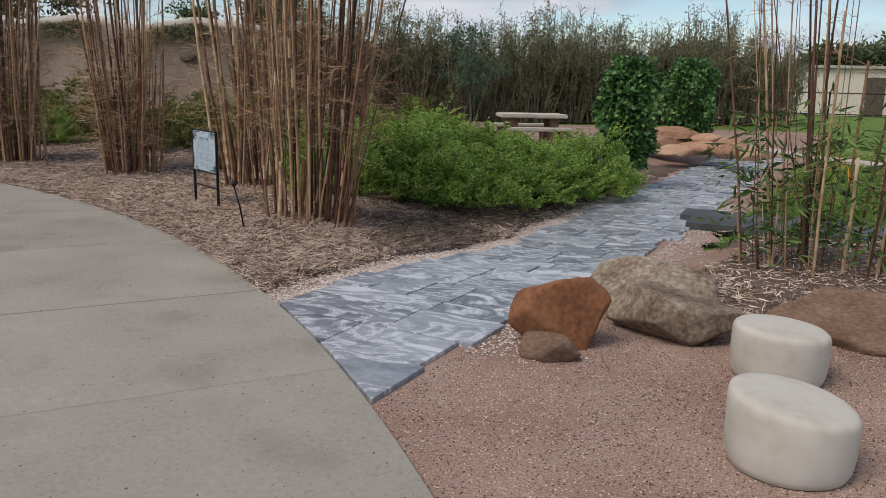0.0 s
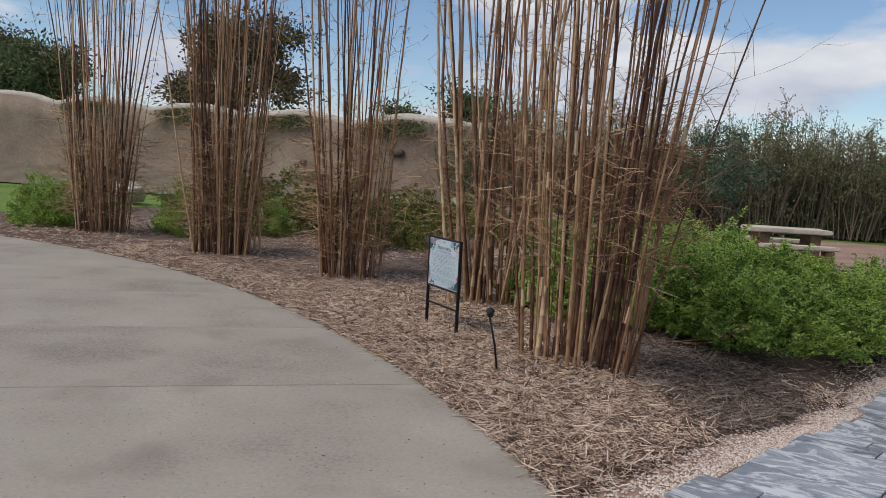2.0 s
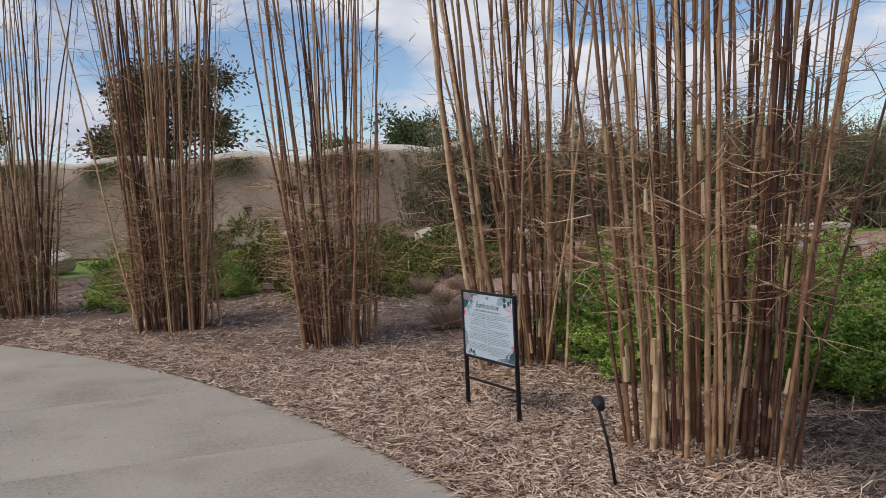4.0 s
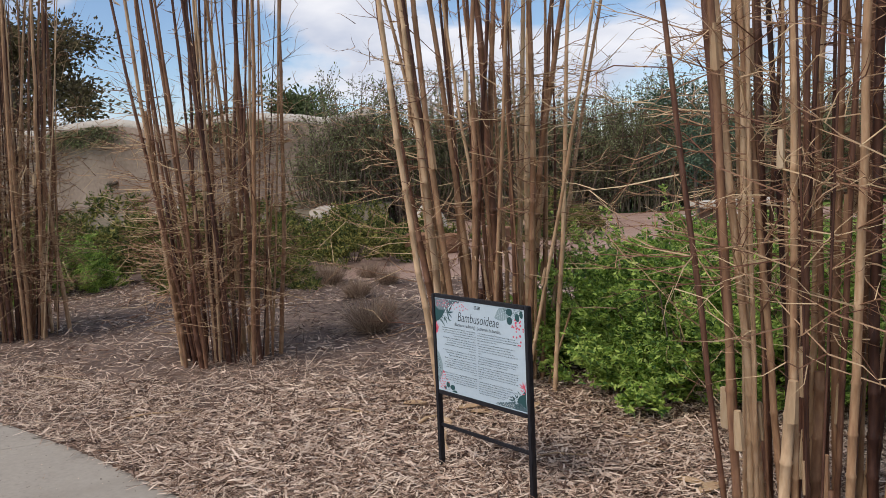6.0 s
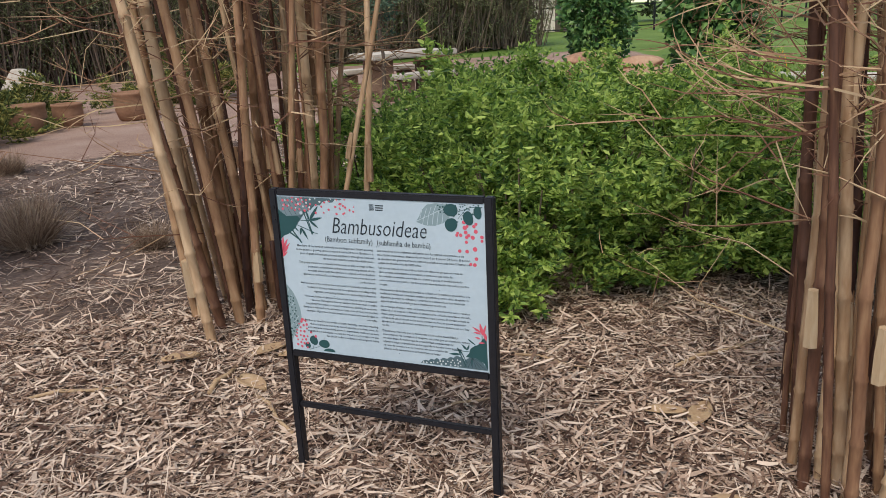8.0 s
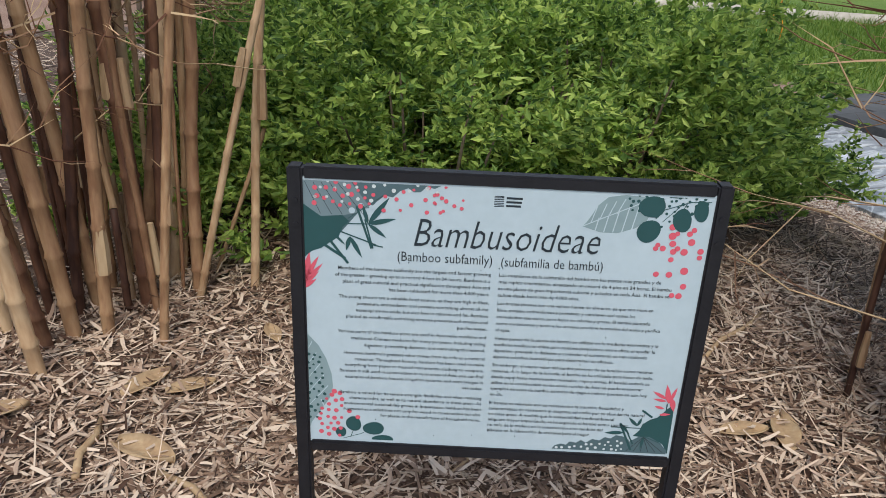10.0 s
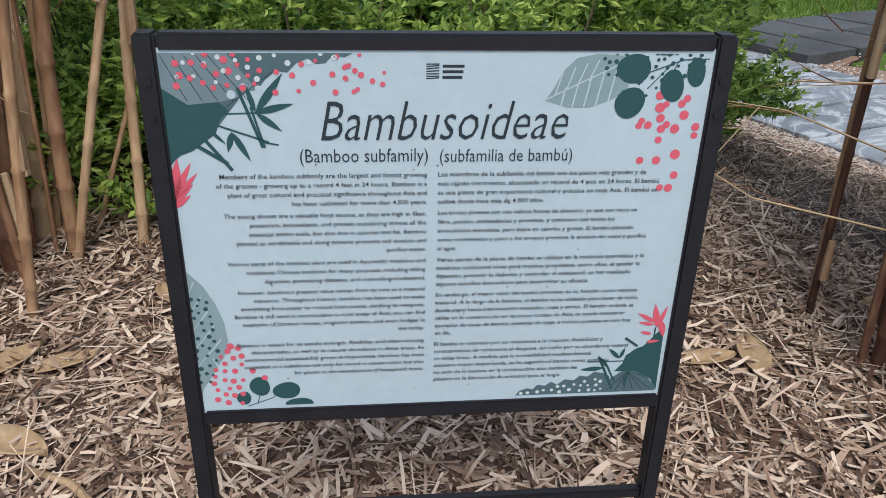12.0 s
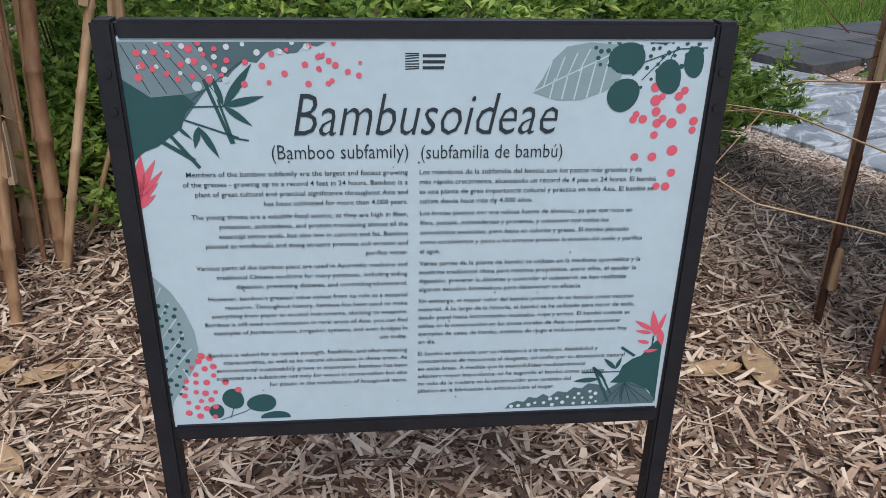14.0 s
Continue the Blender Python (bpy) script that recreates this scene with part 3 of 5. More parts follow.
        mesh("leaf_mass", v, fc, LEAF_BAMBOO, thing, "narrow green bamboo leaves")["kind"] = "stuff"
    return thing


def shrub_mesh(name, seed, radius, height, shoots, per, ll, lw, material, upright=0.75, rough=0.22):
    """The leaf mass of a rounded shrub: boughs over a bumpy dome, each a spray of shoots, with leaves along every shoot."""
    rng = np.random.default_rng(seed)
    boughs = shoots // 8
    a = rng.uniform(0, 2 * np.pi, boughs)
    el = np.arcsin(rng.uniform(0.0, 1, boughs))
    lump = 1 + rough * np.sin(a * 3 + seed) * np.cos(el * 4 + seed) + rough * 0.8 * np.sin(a * 7 + el * 9)
    q = np.where(rng.random(boughs) < 0.75, rng.uniform(0.80, 1.06, boughs), rng.uniform(0.45, 0.85, boughs)) * lump
    n = np.stack([np.cos(a) * np.cos(el), np.sin(a) * np.cos(el), np.sin(el)], 1)
    tip = n * np.stack([q * radius, q * radius, q * height * 0.86], 1)
    j = np.repeat(np.arange(boughs), 8)
    count = len(j)
    base = tip[j] + rng.normal(0, 0.055, (count, 3)) - n[j] * 0.06
    base[:, 2] = np.maximum(base[:, 2], 0.05)
    lean = n * np.array([1, 1, 0.6]) + np.array([0, 0, upright]) + rng.normal(0, 0.22, (boughs, 3))
    d = lean[j] + rng.normal(0, 0.32, (count, 3))
    d /= np.linalg.norm(d, axis=1)[:, None]
    L = rng.uniform(0.10, 0.26, count) * np.where(rng.random(count) < 0.1, 1.6, 1)
    k = np.repeat(np.arange(count), per)
    tt = rng.uniform(0, 1, count * per) ** 0.8
    p = base[k] + d[k] * (L[k] * tt)[:, None] + rng.normal(0, 0.006, (count * per, 3))
    ld = d[k] * 0.7 + rng.normal(0, 0.5, (count * per, 3))
    v, f = leaves(p, ld, ll, lw, rng)
    v[:, 2] = np.maximum(v[:, 2], 0.0)
    me = bpy.data.meshes.new(name)
    me.from_pydata(v.tolist(), [], f.tolist())
    me.materials.append(material)
    return me


def stems_mesh(name, seed, radius, height, n, r, material):
    rng = random.Random(seed)
    out = []
    for _ in range(n):
        a = rng.uniform(0, 6.28)
        q = rng.uniform(0.2, 0.85)
        e = Vector((math.cos(a) * radius * q, math.sin(a) * radius * q, height * rng.uniform(0.6, 0.9)))
        b = Vector((e.x * 0.2, e.y * 0.2, 0))
        mid = (b + e) / 2 + Vector((e.x * 0.15, e.y * 0.15, -0.02 * height))
        out.append(tube([b, mid, e], [r, r * 0.75, r * 0.35], 5))
    v, f = joined(out)
    me = bpy.data.meshes.new(name)
    me.from_pydata([tuple(x) for x in v], [], f)
    me.materials.append(material)
    return me


def shrub(m, meshes, name, label, category, group=""):
    thing = empty(name, m, label, category, group)
    for part_name, me in meshes:
        ob = new(part_name, me)
        ob.parent = thing
    return thing


GREEN = [[("foliage", shrub_mesh("foliage", 20 + k, 0.82, 1.14, 1440, 27, 0.044, 0.021, LEAF, 0.8, 0.27)), ("stem_frame", stems_mesh("stem_frame", 30 + k, 0.78, 1.0, 26, 0.009, STEM))] for k in range(3)]
rs = random.Random(8)
for i, (x, y, s, h) in enumerate([(-1.55, 10.95, 1.0, 0.98), (-0.75, 10.75, 1.08, 1.02), (0.05, 10.95, 0.95, 0.88), (-1.2, 11.9, 1.1, 1.04), (-0.2, 12.0, 1.05, 0.95),
                                  (0.7, 11.8, 0.95, 0.86), (1.1, 12.6, 1.0, 0.86), (1.65, 13.4, 0.95, 0.95), (0.2, 13.0, 1.1, 0.86), (-0.9, 12.9, 1.05, 1.0), (-2.1, 11.7, 0.85, 0.85)]):
    shrub(pose(x, y, bed_z(x, y), 0, 0, rs.uniform(0, 360)) @ Matrix.Diagonal((s, s * rs.uniform(0.92, 1.08), h * 0.80, 1)), GREEN[i % 3], "shrub",
          "dense bright green leafy shrub with upright shoots", "shrub", "green shrubs along the path")

JUNIPER = [[("foliage", shrub_mesh("foliage", 50 + k, 0.9, 0.75, 520, 26, 0.075, 0.022, LEAF_DARK, 0.35, 0.3)), ("stem_frame", stems_mesh("stem_frame", 60 + k, 0.8, 0.6, 16, 0.012, STEM))] for k in range(2)]
for i, (x, y, s, h) in enumerate([(-6.6, 15.2, 0.8, 0.9), (-7.6, 16.2, 1.2, 1.3), (-9.2, 17.8, 1.3, 1.3), (-6.2, 18.6, 1.1, 1.0), (-7.4, 20.5, 1.3, 1.1), (-11.0, 18.8, 1.4, 1.3), (-5.6, 20.8, 1.0, 0.9),
                                  (-3.2, 22.5, 1.2, 1.0), (-13.5, 20.0, 1.5, 1.3), (-9.0, 21.5, 1.2, 1.0)]):
    shrub(pose(x, y, -0.03, 0, 0, rs.uniform(0, 360)) @ Matrix.Diagonal((s, s, h, 1)), JUNIPER[i % 2], "juniper", "low spreading dark green juniper with yellowish tips", "shrub", "junipers in the far bed")
for i, (x, y, s, h) in enumerate([(-10.1, 14.4, 0.95, 0.95), (-12.9, 13.6, 0.9, 0.75), (-14.0, 14.6, 1.0, 0.8), (-9.5, 15.4, 0.8, 0.8)]):
    shrub(pose(x, y, -0.03, 0, 0, rs.uniform(0, 360)) @ Matrix.Diagonal((s, s, h, 1)), GREEN[i % 3], "shrub", "light green feathery shrub between bamboo clumps", "shrub", "green shrubs in the far bed")


def dry_tuft():
    rng = np.random.default_rng(3)
    n = 1500
    a, q = rng.uniform(0, 2 * np.pi, n), np.sqrt(rng.random(n)) * 0.13
    p = np.stack([np.cos(a) * q, np.sin(a) * q, np.zeros(n)], 1)
    d = np.stack([np.cos(a) * (q * 9), np.sin(a) * (q * 9), np.full(n, 1.0)], 1) + rng.normal(0, 0.16, (n, 3))
    v, f = strips(p, d, rng.uniform(0.14, 0.27, n), np.full(n, 0.004), rng, 0.35, 2)
    return mesh("dry_grass_tuft", v, f, TUFT)


tuft = tagged(dry_tuft(), "rounded tuft of dry straw-coloured ornamental grass", "grass tuft", "dry grass tufts")
tuft.matrix_world = pose(-5.7, 15.7, 0)
for x, y, s in [(-4.95, 14.6, 0.95), (-5.37, 16.6, 1.0), (-4.83, 15.6, 0.9), (-4.2, 12.6, 1.25), (-5.85, 16.2, 0.9), (-4.3, 13.4, 0.7), (-6.6, 15.9, 0.9), (-3.45, 12.2, 0.7)]:
    copy_thing(tuft, pose(x, y, bed_z(x, y), 0, 0, rs.uniform(0, 360)) @ Matrix.Diagonal((s * 0.72, s * 0.72, s * 0.8, 1)))

bamboo(-11.5, 13.35, 0.60, 0.42, 72, 1, "tall clump of brown dry bamboo canes with bare twigs", rad=0.017, tw=1.0, tl=1.4, flare=0.11)
bamboo(-7.9, 12.45, 0.66, 0.42, 84, 2, "dense tall clump of dry brown bamboo canes", rad=0.017, tw=1.0, tl=1.3)
bamboo(-5.15, 11.6, 0.46, 0.38, 56, 3, "tall slender clump of dry bamboo with yellowish lower twigs", rad=0.017, tw=1.0, tl=1.2)
bamboo(-2.85, 10.98, 0.42, 0.36, 38, 4, "tall bamboo clump rising behind the sign", rad=0.021, tw=0.9, tl=1.15, base=0.45,
       extra=[(-2.63, 10.7, 0.013, 0.19, -0.13), (-2.84, 10.46, 0.014, 0.07, -0.05), (-2.45, 10.67, 0.016, 0.05, 0.02), (-3.15, 10.62, 0.024, -0.16, 0.05), (-3.05, 10.68, 0.023, -0.07, 0.0),
              (-3.2, 10.5, 0.022, -0.10, -0.02), (-2.97, 10.58, 0.02, 0.03, 0.0)],
       sprays=[(-3.2, 10.8, 0.7, -1, -0.1, 0.25, 0.9), (-3.2, 10.9, 1.1, -1, 0.2, 0.2, 0.9), (-3.2, 10.9, 0.95, -0.9, -0.5, 0.3, 0.7), (-3.15, 10.7, 0.45, -0.8, -0.4, 0.3, 0.6)])
bamboo(-1.22, 8.69, 0.48, 0.36, 60, 5, "broad clump of golden brown bamboo canes by the walk", rad=0.0165, tw=1.0, tl=1.1, base=0.5, flare=0.07, bias=(0.03, 0.0),
       extra=[(-1.35, 9.16, 0.010, -0.02, 0.0), (-1.31, 9.18, 0.009, -0.04, 0.01), (-1.52, 9.0, 0.010, 0.05, 0.02), (-0.82, 8.6, 0.010, 0.26, 0.02), (-0.9, 8.5, 0.012, 0.17, -0.03),
              (-1.63, 8.83, 0.015, 0.0, 0.01), (-1.68, 8.74, 0.017, -0.04, 0.0), (-1.72, 8.62, 0.012, -0.09, -0.02), (-1.66, 8.55, 0.016, -0.05, -0.03)],
       sprays=[(-1.45, 9.05, 0.5, -0.2, 1, 0.15, 0.6), (-1.5, 9.0, 0.35, -0.5, 0.9, 0.2, 0.6), (-0.8, 8.6, 0.25, 1, 0.1, 0.3, 0.7), (-0.8, 8.5, 1.3, 1, -0.1, 0.6, 1.0), (-0.75, 8.7, 1.9, 1, 0.1, 0.8, 1.1)])
bamboo(3.95, 8.35, 0.85, 0.6, 46, 6, "open bamboo clump with green leaves at its foot", rad=0.0135, flare=0.13, tw=0.25, leaf=0.8)


# ---- rocks and seats ----
def boulder(name, x, y, z, sx, sy, sz, seed, material, label, turn=0, cuts=13, sharp=0.0, group="boulders by the path"):
    rng = random.Random(seed)
    bm = bmesh.new()
    bmesh.ops.create_icosphere(bm, subdivisions=4, radius=1)
    for _ in range(cuts):
        n = Vector((rng.gauss(0, 1), rng.gauss(0, 1), rng.gauss(0, 0.7))).normalized()
        lim = rng.uniform(0.58, 0.82) - sharp
        for v in bm.verts:
            o = v.co.dot(n) - lim
            if o > 0:
                v.co -= n * o
    for v in bm.verts:
        c = v.co.copy()
        v.co *= 1 + 0.05 * noise.noise(c * 2.2 + Vector((seed, 0, 0))) + 0.02 * noise.noise(c * 7)
        v.co.z = max(v.co.z, -0.62)
        v.co = Vector((v.co.x * sx / 1.7, v.co.y * sy / 1.7, (v.co.z + 0.62) * sz / 1.42))
    ob = part(name, bm, material, smooth=True)
    ob.matrix_world = pose(x, y, z, 0, 0, turn)
    return tagged(ob, label, "rock", group)


boulder("boulder", 1.58, 5.30, -0.04, 0.58, 0.44, 0.42, 3, ROCK_RED, "angular reddish-brown sandstone boulder", 20, 11, 0.1)
boulder("boulder", 2.26, 5.66, -0.04, 0.80, 0.58, 0.31, 8, ROCK_GREY, "rounded grey boulder mottled with pale lichen", -8)
boulder("boulder", 2.15, 6.1, -0.05, 1.0, 0.5, 0.36, 17, ROCK_GREY, "low brown boulder with pale lichen behind the others", -10)
boulder("rock", 1.52, 5.0, -0.03, 0.40, 0.20, 0.16, 5, ROCK_BROWN, "small flat brown rock half sunk in gravel", -14)
boulder("boulder", 3.40, 5.85, -0.05, 1.05, 0.62, 0.31, 11, ROCK_BROWN, "long flat-topped dark brown boulder", -12)
for i, (x, y, sx, sy, sz, t) in enumerate([(1.05, 13.7, 0.5, 0.45, 0.22, 10), (1.6, 13.5, 0.75, 0.5, 0.14, 30), (1.9, 13.7, 0.55, 0.4, 0.12, -20), (2.2, 14.2, 0.65, 0.45, 0.14, 40), (1.5, 14.1, 0.55, 0.4, 0.24, 0)]):
    boulder("rock", x, y, -0.05 - fall(x, y), sx, sy, sz, 40 + i, ROCK_TAN if i else ROCK_BROWN, "flat reddish stone edging the slate path", t, group="flat stones")
for i, (x, y, z, sx, sy, sz, t) in enumerate([(3.3, 19.6, 0, 1.3, 0.9, 0.36, 10), (4.1, 19.2, 0, 1.2, 0.8, 0.30, -20), (3.6, 18.6, 0, 1.0, 0.7, 0.22, 35), (4.6, 18.5, 0, 0.9, 0.8, 0.42, 0),
                                             (3.6, 19.7, 0.3, 1.1, 0.6, 0.24, 15), (5.0, 18.0, 0, 0.6, 0.5, 0.26, 50), (4.35, 19.3, 0.26, 0.7, 0.5, 0.18, -30)]):
    boulder("rock", x, y, z - 0.03, sx, sy, sz, 60 + i, ROCK_TAN, "flat tan sandstone slab in a low stack", t, group="stacked slabs")
for i, (x, y, sx, sz) in enumerate([(-12.5, 23.6, 1.4, 0.9), (-8.3, 23.2, 1.1, 0.7), (-10.6, 24.0, 1.0, 0.6), (-16.5, 23.0, 1.5, 0.8), (-18.5, 21.0, 1.3, 0.7), (-6.0, 23.8, 0.9, 0.6)]):
    boulder("rock", x, y, -0.03, sx, sx * 0.7, sz, 80 + i, ROCK_PALE, "pale limestone boulder in front of the earth wall", i * 40, group="pale boulders")


def drum_seat(x, y, lean, seed, label, turn, size=1.0):
    """A rough white stone drum with a slanting, rounded top."""
    bm = bmesh.new()
    prof = [(0.0, 0.0), (0.205, 0.0), (0.224, 0.010), (0.236, 0.04), (0.241, 0.10), (0.243, 0.17), (0.243, 0.23), (0.241, 0.258), (0.235, 0.274), (0.222, 0.284), (0.20, 0.288), (0.12, 0.289), (0.0, 0.289)]
    n = 40
    rings = []
    for r, z in prof:
        rings.append([bm.verts.new((math.cos(6.2832 * i / n) * max(r, 0.001), math.sin(6.2832 * i / n) * max(r, 0.001), z)) for i in range(n)])
    for a, b in zip(rings, rings[1:]):
        for i in range(n):
            bm.faces.new((a[i], a[(i + 1) % n], b[(i + 1) % n], b[i]))
    bmesh.ops.remove_doubles(bm, verts=bm.verts, dist=0.002)
    for v in bm.verts:
        v.co.z += lean * v.co.x * (v.co.z / 0.28)
        k = 1 + 0.02 * noise.noise(v.co * 6 + Vector((seed, 0, 0)))
        v.co.x *= k * (1.0 + 0.06 * v.co.z)
        v.co.y *= k
    ob = part("drum_stool", bm, MARBLE, smooth=True)
    ob.matrix_world = pose(x, y, -0.025, 0, 0, turn) @ Matrix.Scale(size, 4)
    return tagged(ob, label, "seat", "stone drum seats")


drum_seat(2.76, 5.0, -0.06, 1, "rough white stone drum seat on pink gravel", 10, 1.03)
drum_seat(2.57, 3.93, -0.14, 4, "white stone drum seat with a slanting top on pink gravel", -12, 1.07)


# ---- sign ----
SX, SY = (-2.954, 9.388), (-2.459, 8.988)
sign_yaw = math.degrees(math.atan2(SY[1] - SX[1], SY[0] - SX[0]))
SIGN = pose((SX[0] + SY[0]) / 2, (SX[1] + SY[1]) / 2, 0, 0, 0, sign_yaw)
sign = empty("information_sign", SIGN, "black metal-framed information sign with printed white panel, standing in mulch", "sign")
FW, FH, BAR = 0.640, 0.888, 0.0225
PW, PB, PT = 0.597, 0.415, 0.868


def sign_bar(name, x, z, w, h, d=0.026, y=0.0, label="", bevel=0.003, parent=sign):
    ob = part(name, box_bm(w, d, h, pose(x, y, z), bevel), BLACK, parent, label)
    return ob


for s in (-1, 1):
    leg = sign_bar("leg", s * (FW / 2 - BAR / 2), FH / 2 - 0.02, BAR, FH + 0.04, 0.028)
    sign_bar("foot", s * (FW / 2 - BAR / 2 + 0.012), 0.012, 0.05, 0.014, 0.05, -0.01, "small black foot plate", parent=leg)
    for z in (0.80, 0.838):
        bm = bmesh.new()
        bmesh.ops.create_cone(bm, segments=10, radius1=0.0042, radius2=0.0042, depth=0.002, cap_ends=True, matrix=pose(s * (FW / 2 - BAR / 2), -0.0148, z, 90))
        part("bolt", bm, BLACK, leg)
sign_bar("top_rail", 0, FH - 0.010, FW - 2 * BAR, 0.020, 0.022, 0.0)
sign_bar("bottom_rail", 0, PB - 0.010, FW - 2 * BAR, 0.020, 0.030)
sign_bar("cross_bar", 0, 0.236, FW - 2 * BAR, 0.016, 0.016)
PANEL = mat("sign_panel", [(0.3, (0.41, 0.50, 0.56)), (0.7, (0.465, 0.56, 0.625))], 3.0, (0.35, 0.5), 0.03, 0.001, spec=0.4, fine=20)
panel = part("panel", box_bm(PW, 0.006, PT - PB + 0.01, pose(0, -0.006, (PT + PB) / 2), 0.001), PANEL, sign, "pale blue-white printed panel")


# ---- hedge, trees and far things ----
def tall_shrub(seed):
    """A tall airy shrub of many wiry stems, leafy towards the tips."""
    rng = random.Random(seed)
    st, lp, ld = [], [], []
    for i in range(76):
        a, q = rng.uniform(0, 6.28), math.sqrt(rng.random())
        wisp = i >= 56
        b = Vector((math.cos(a) * q * 0.9, math.sin(a) * q * 0.6, 0))
        h = rng.uniform(3.0, 3.9) if wisp else rng.uniform(2.0, 2.9)
        e = b + Vector((b.x * 0.55 + rng.gauss(0, 0.2), b.y * 0.5 + rng.gauss(0, 0.2), h))
        mid = b.lerp(e, 0.5) + Vector((rng.gauss(0, 0.1), rng.gauss(0, 0.1), 0))
        st.append(tube([b, mid, e], [0.020, 0.014, 0.005], 4))
        for k in range(7):
            t = rng.uniform(0.55, 0.98) if wisp else rng.uniform(0.08, 0.95)
            p = b.lerp(mid, t * 2) if t < 0.5 else mid.lerp(e, t * 2 - 1)
            d = Vector((rng.gauss(0, 1), rng.gauss(0, 1), rng.uniform(0.3, 1.6))).normalized() * rng.uniform(0.25, 0.6)
            st.append(tube([p, p + d], [0.008, 0.003], 3))
            for _k in range(int(4 + 6 * t) if wisp else int(6 + 24 * t)):
                lp.append(p + d * rng.random() + Vector((rng.gauss(0, .05), rng.gauss(0, .05), rng.gauss(0, .05)))), ld.append(d)
        for _k in range(10):
            lp.append(mid.lerp(e, rng.uniform(0.5, 1)) + Vector((rng.gauss(0, .04), rng.gauss(0, .04), 0))), ld.append(Vector((0, 0, 1)))
    v, f = joined(st)
    m1 = bpy.data.meshes.new("stem_tangle")
    m1.from_pydata([tuple(x) for x in v], [], f)
    m1.materials.append(STEM)
    v, f = leaves(np.array(lp), np.array(ld, float), 0.085, 0.034, np.random.default_rng(seed), 0.2, 2.0)
    m2 = bpy.data.meshes.new("foliage")
    m2.from_pydata(v.tolist(), [], f.tolist())
    m2.materials.append(LEAF_HEDGE)
    return [("stem_tangle", m1), ("foliage", m2)]


HEDGE = [tall_shrub(70 + k) for k in range(3)]
rh = random.Random(4)
k = 0
for row, (x0, x1, dy) in enumerate([(-9.4, 9.0, 0.0), (-8.6, 9.4, 1.3)]):
    x = x0
    while x < x1:
        y = 26.9 + 0.42 * (x + 9.4) * (x > -9.4) + dy * (x > -2) + rh.uniform(-0.25, 0.25)
        s = rh.uniform(0.9, 1.12)
        shrub(pose(x, y, -0.05, 0, 0, rh.uniform(-25, 25) + 180 * (k % 2)) @ Matrix.Diagonal((s, s, s * rh.uniform(0.88, 1.06), 1)), HEDGE[k % 3], "tall_shrub",
              "tall dark wiry shrub with sparse green tips", "shrub", "tall shrub hedge")
        x += rh.uniform(1.15, 1.45)
        k += 1


def tree(x, y, h, spread, seed, material, label, clumps=60, per=150, ll=0.22, trunk=0.16, base=0.3, category="tree"):
    """A tapered trunk with forking limbs and a crown of leaf clumps with gaps."""
    rng = random.Random(seed)
    thing = empty("tree", pose(x, y, -0.08), label, category, "far trees" if y > 30 else "")
    st, tips = [], []
    top = Vector((rng.gauss(0, 0.03) * h, rng.gauss(0, 0.03) * h, h * 0.8))
    st.append(tube([Vector((0, 0, 0)), top * 0.35 + Vector((0.02 * h, 0, 0)), top * 0.7, top], [trunk, trunk * 0.75, trunk * 0.45, trunk * 0.15], 8))
    for i in range(12):
        t = rng.uniform(base, 0.95)
        a = i * 2.4 + rng.uniform(-0.4, 0.4)
        L = spread * rng.uniform(0.55, 1.0) * (1.15 - 0.5 * t)
        p = top * t
        e = p + Vector((math.cos(a) * L, math.sin(a) * L, h * rng.uniform(0.03, 0.22)))
        mid = p.lerp(e, 0.5) + Vector((0, 0, h * 0.03))
        st.append(tube([p, mid, e], [trunk * 0.4, trunk * 0.25, trunk * 0.08], 5))
        tips += [mid, e, p.lerp(e, 0.8)]
    tips.append(top)
    lp, ld = [], []
    for i in range(clumps):
        c = rng.choice(tips) + Vector((rng.gauss(0, 0.16 * spread), rng.gauss(0, 0.16 * spread), rng.gauss(0, 0.05 * h)))
        r = spread * rng.uniform(0.10, 0.24)
        for _ in range(per):
            o = Vector((rng.gauss(0, 1), rng.gauss(0, 1), rng.gauss(0, 0.7)))
            lp.append(c + o * r * 0.6), ld.append(o)
    v, f = joined(st)
    mesh("trunk", v, f, BARK, thing)
    v, f = leaves(np.array(lp), np.array(ld, float), ll, ll * 0.5, np.random.default_rng(seed), 0.2, 1.5)
    mesh("crown", v, f, material, thing)
    return thing


tree(-34.0, 45, 11.6, 5.2, 1, LEAF_OAK, "broad brownish oak standing behind the earth wall", 95, 190, 0.30, 0.35)
tree(-50, 42, 10.0, 5.0, 2, LEAF_TREE, "dark green tree beyond the earth wall", 130, 150, 0.32, 0.3)
tree(-57, 46, 11.0, 6.0, 6, LEAF_OAK, "dark brownish tree beyond the earth wall", 130, 150, 0.32, 0.3)
tree(-22.5, 60, 7.4, 4.6, 3, LEAF_TREE, "low rounded green tree far behind the wall", 110, 140, 0.34, 0.25, 0.2)
tree(-31, 64, 6.6, 4.0, 12, LEAF_TREE, "small far green tree behind the wall", 90, 120, 0.34, 0.25, 0.2)
tree(-0.8, 17.0, 2.95, 0.75, 4, LEAF_BLUE, "slender young blue-green tree on a thin trunk", 46, 60, 0.06, 0.03, 0.3)
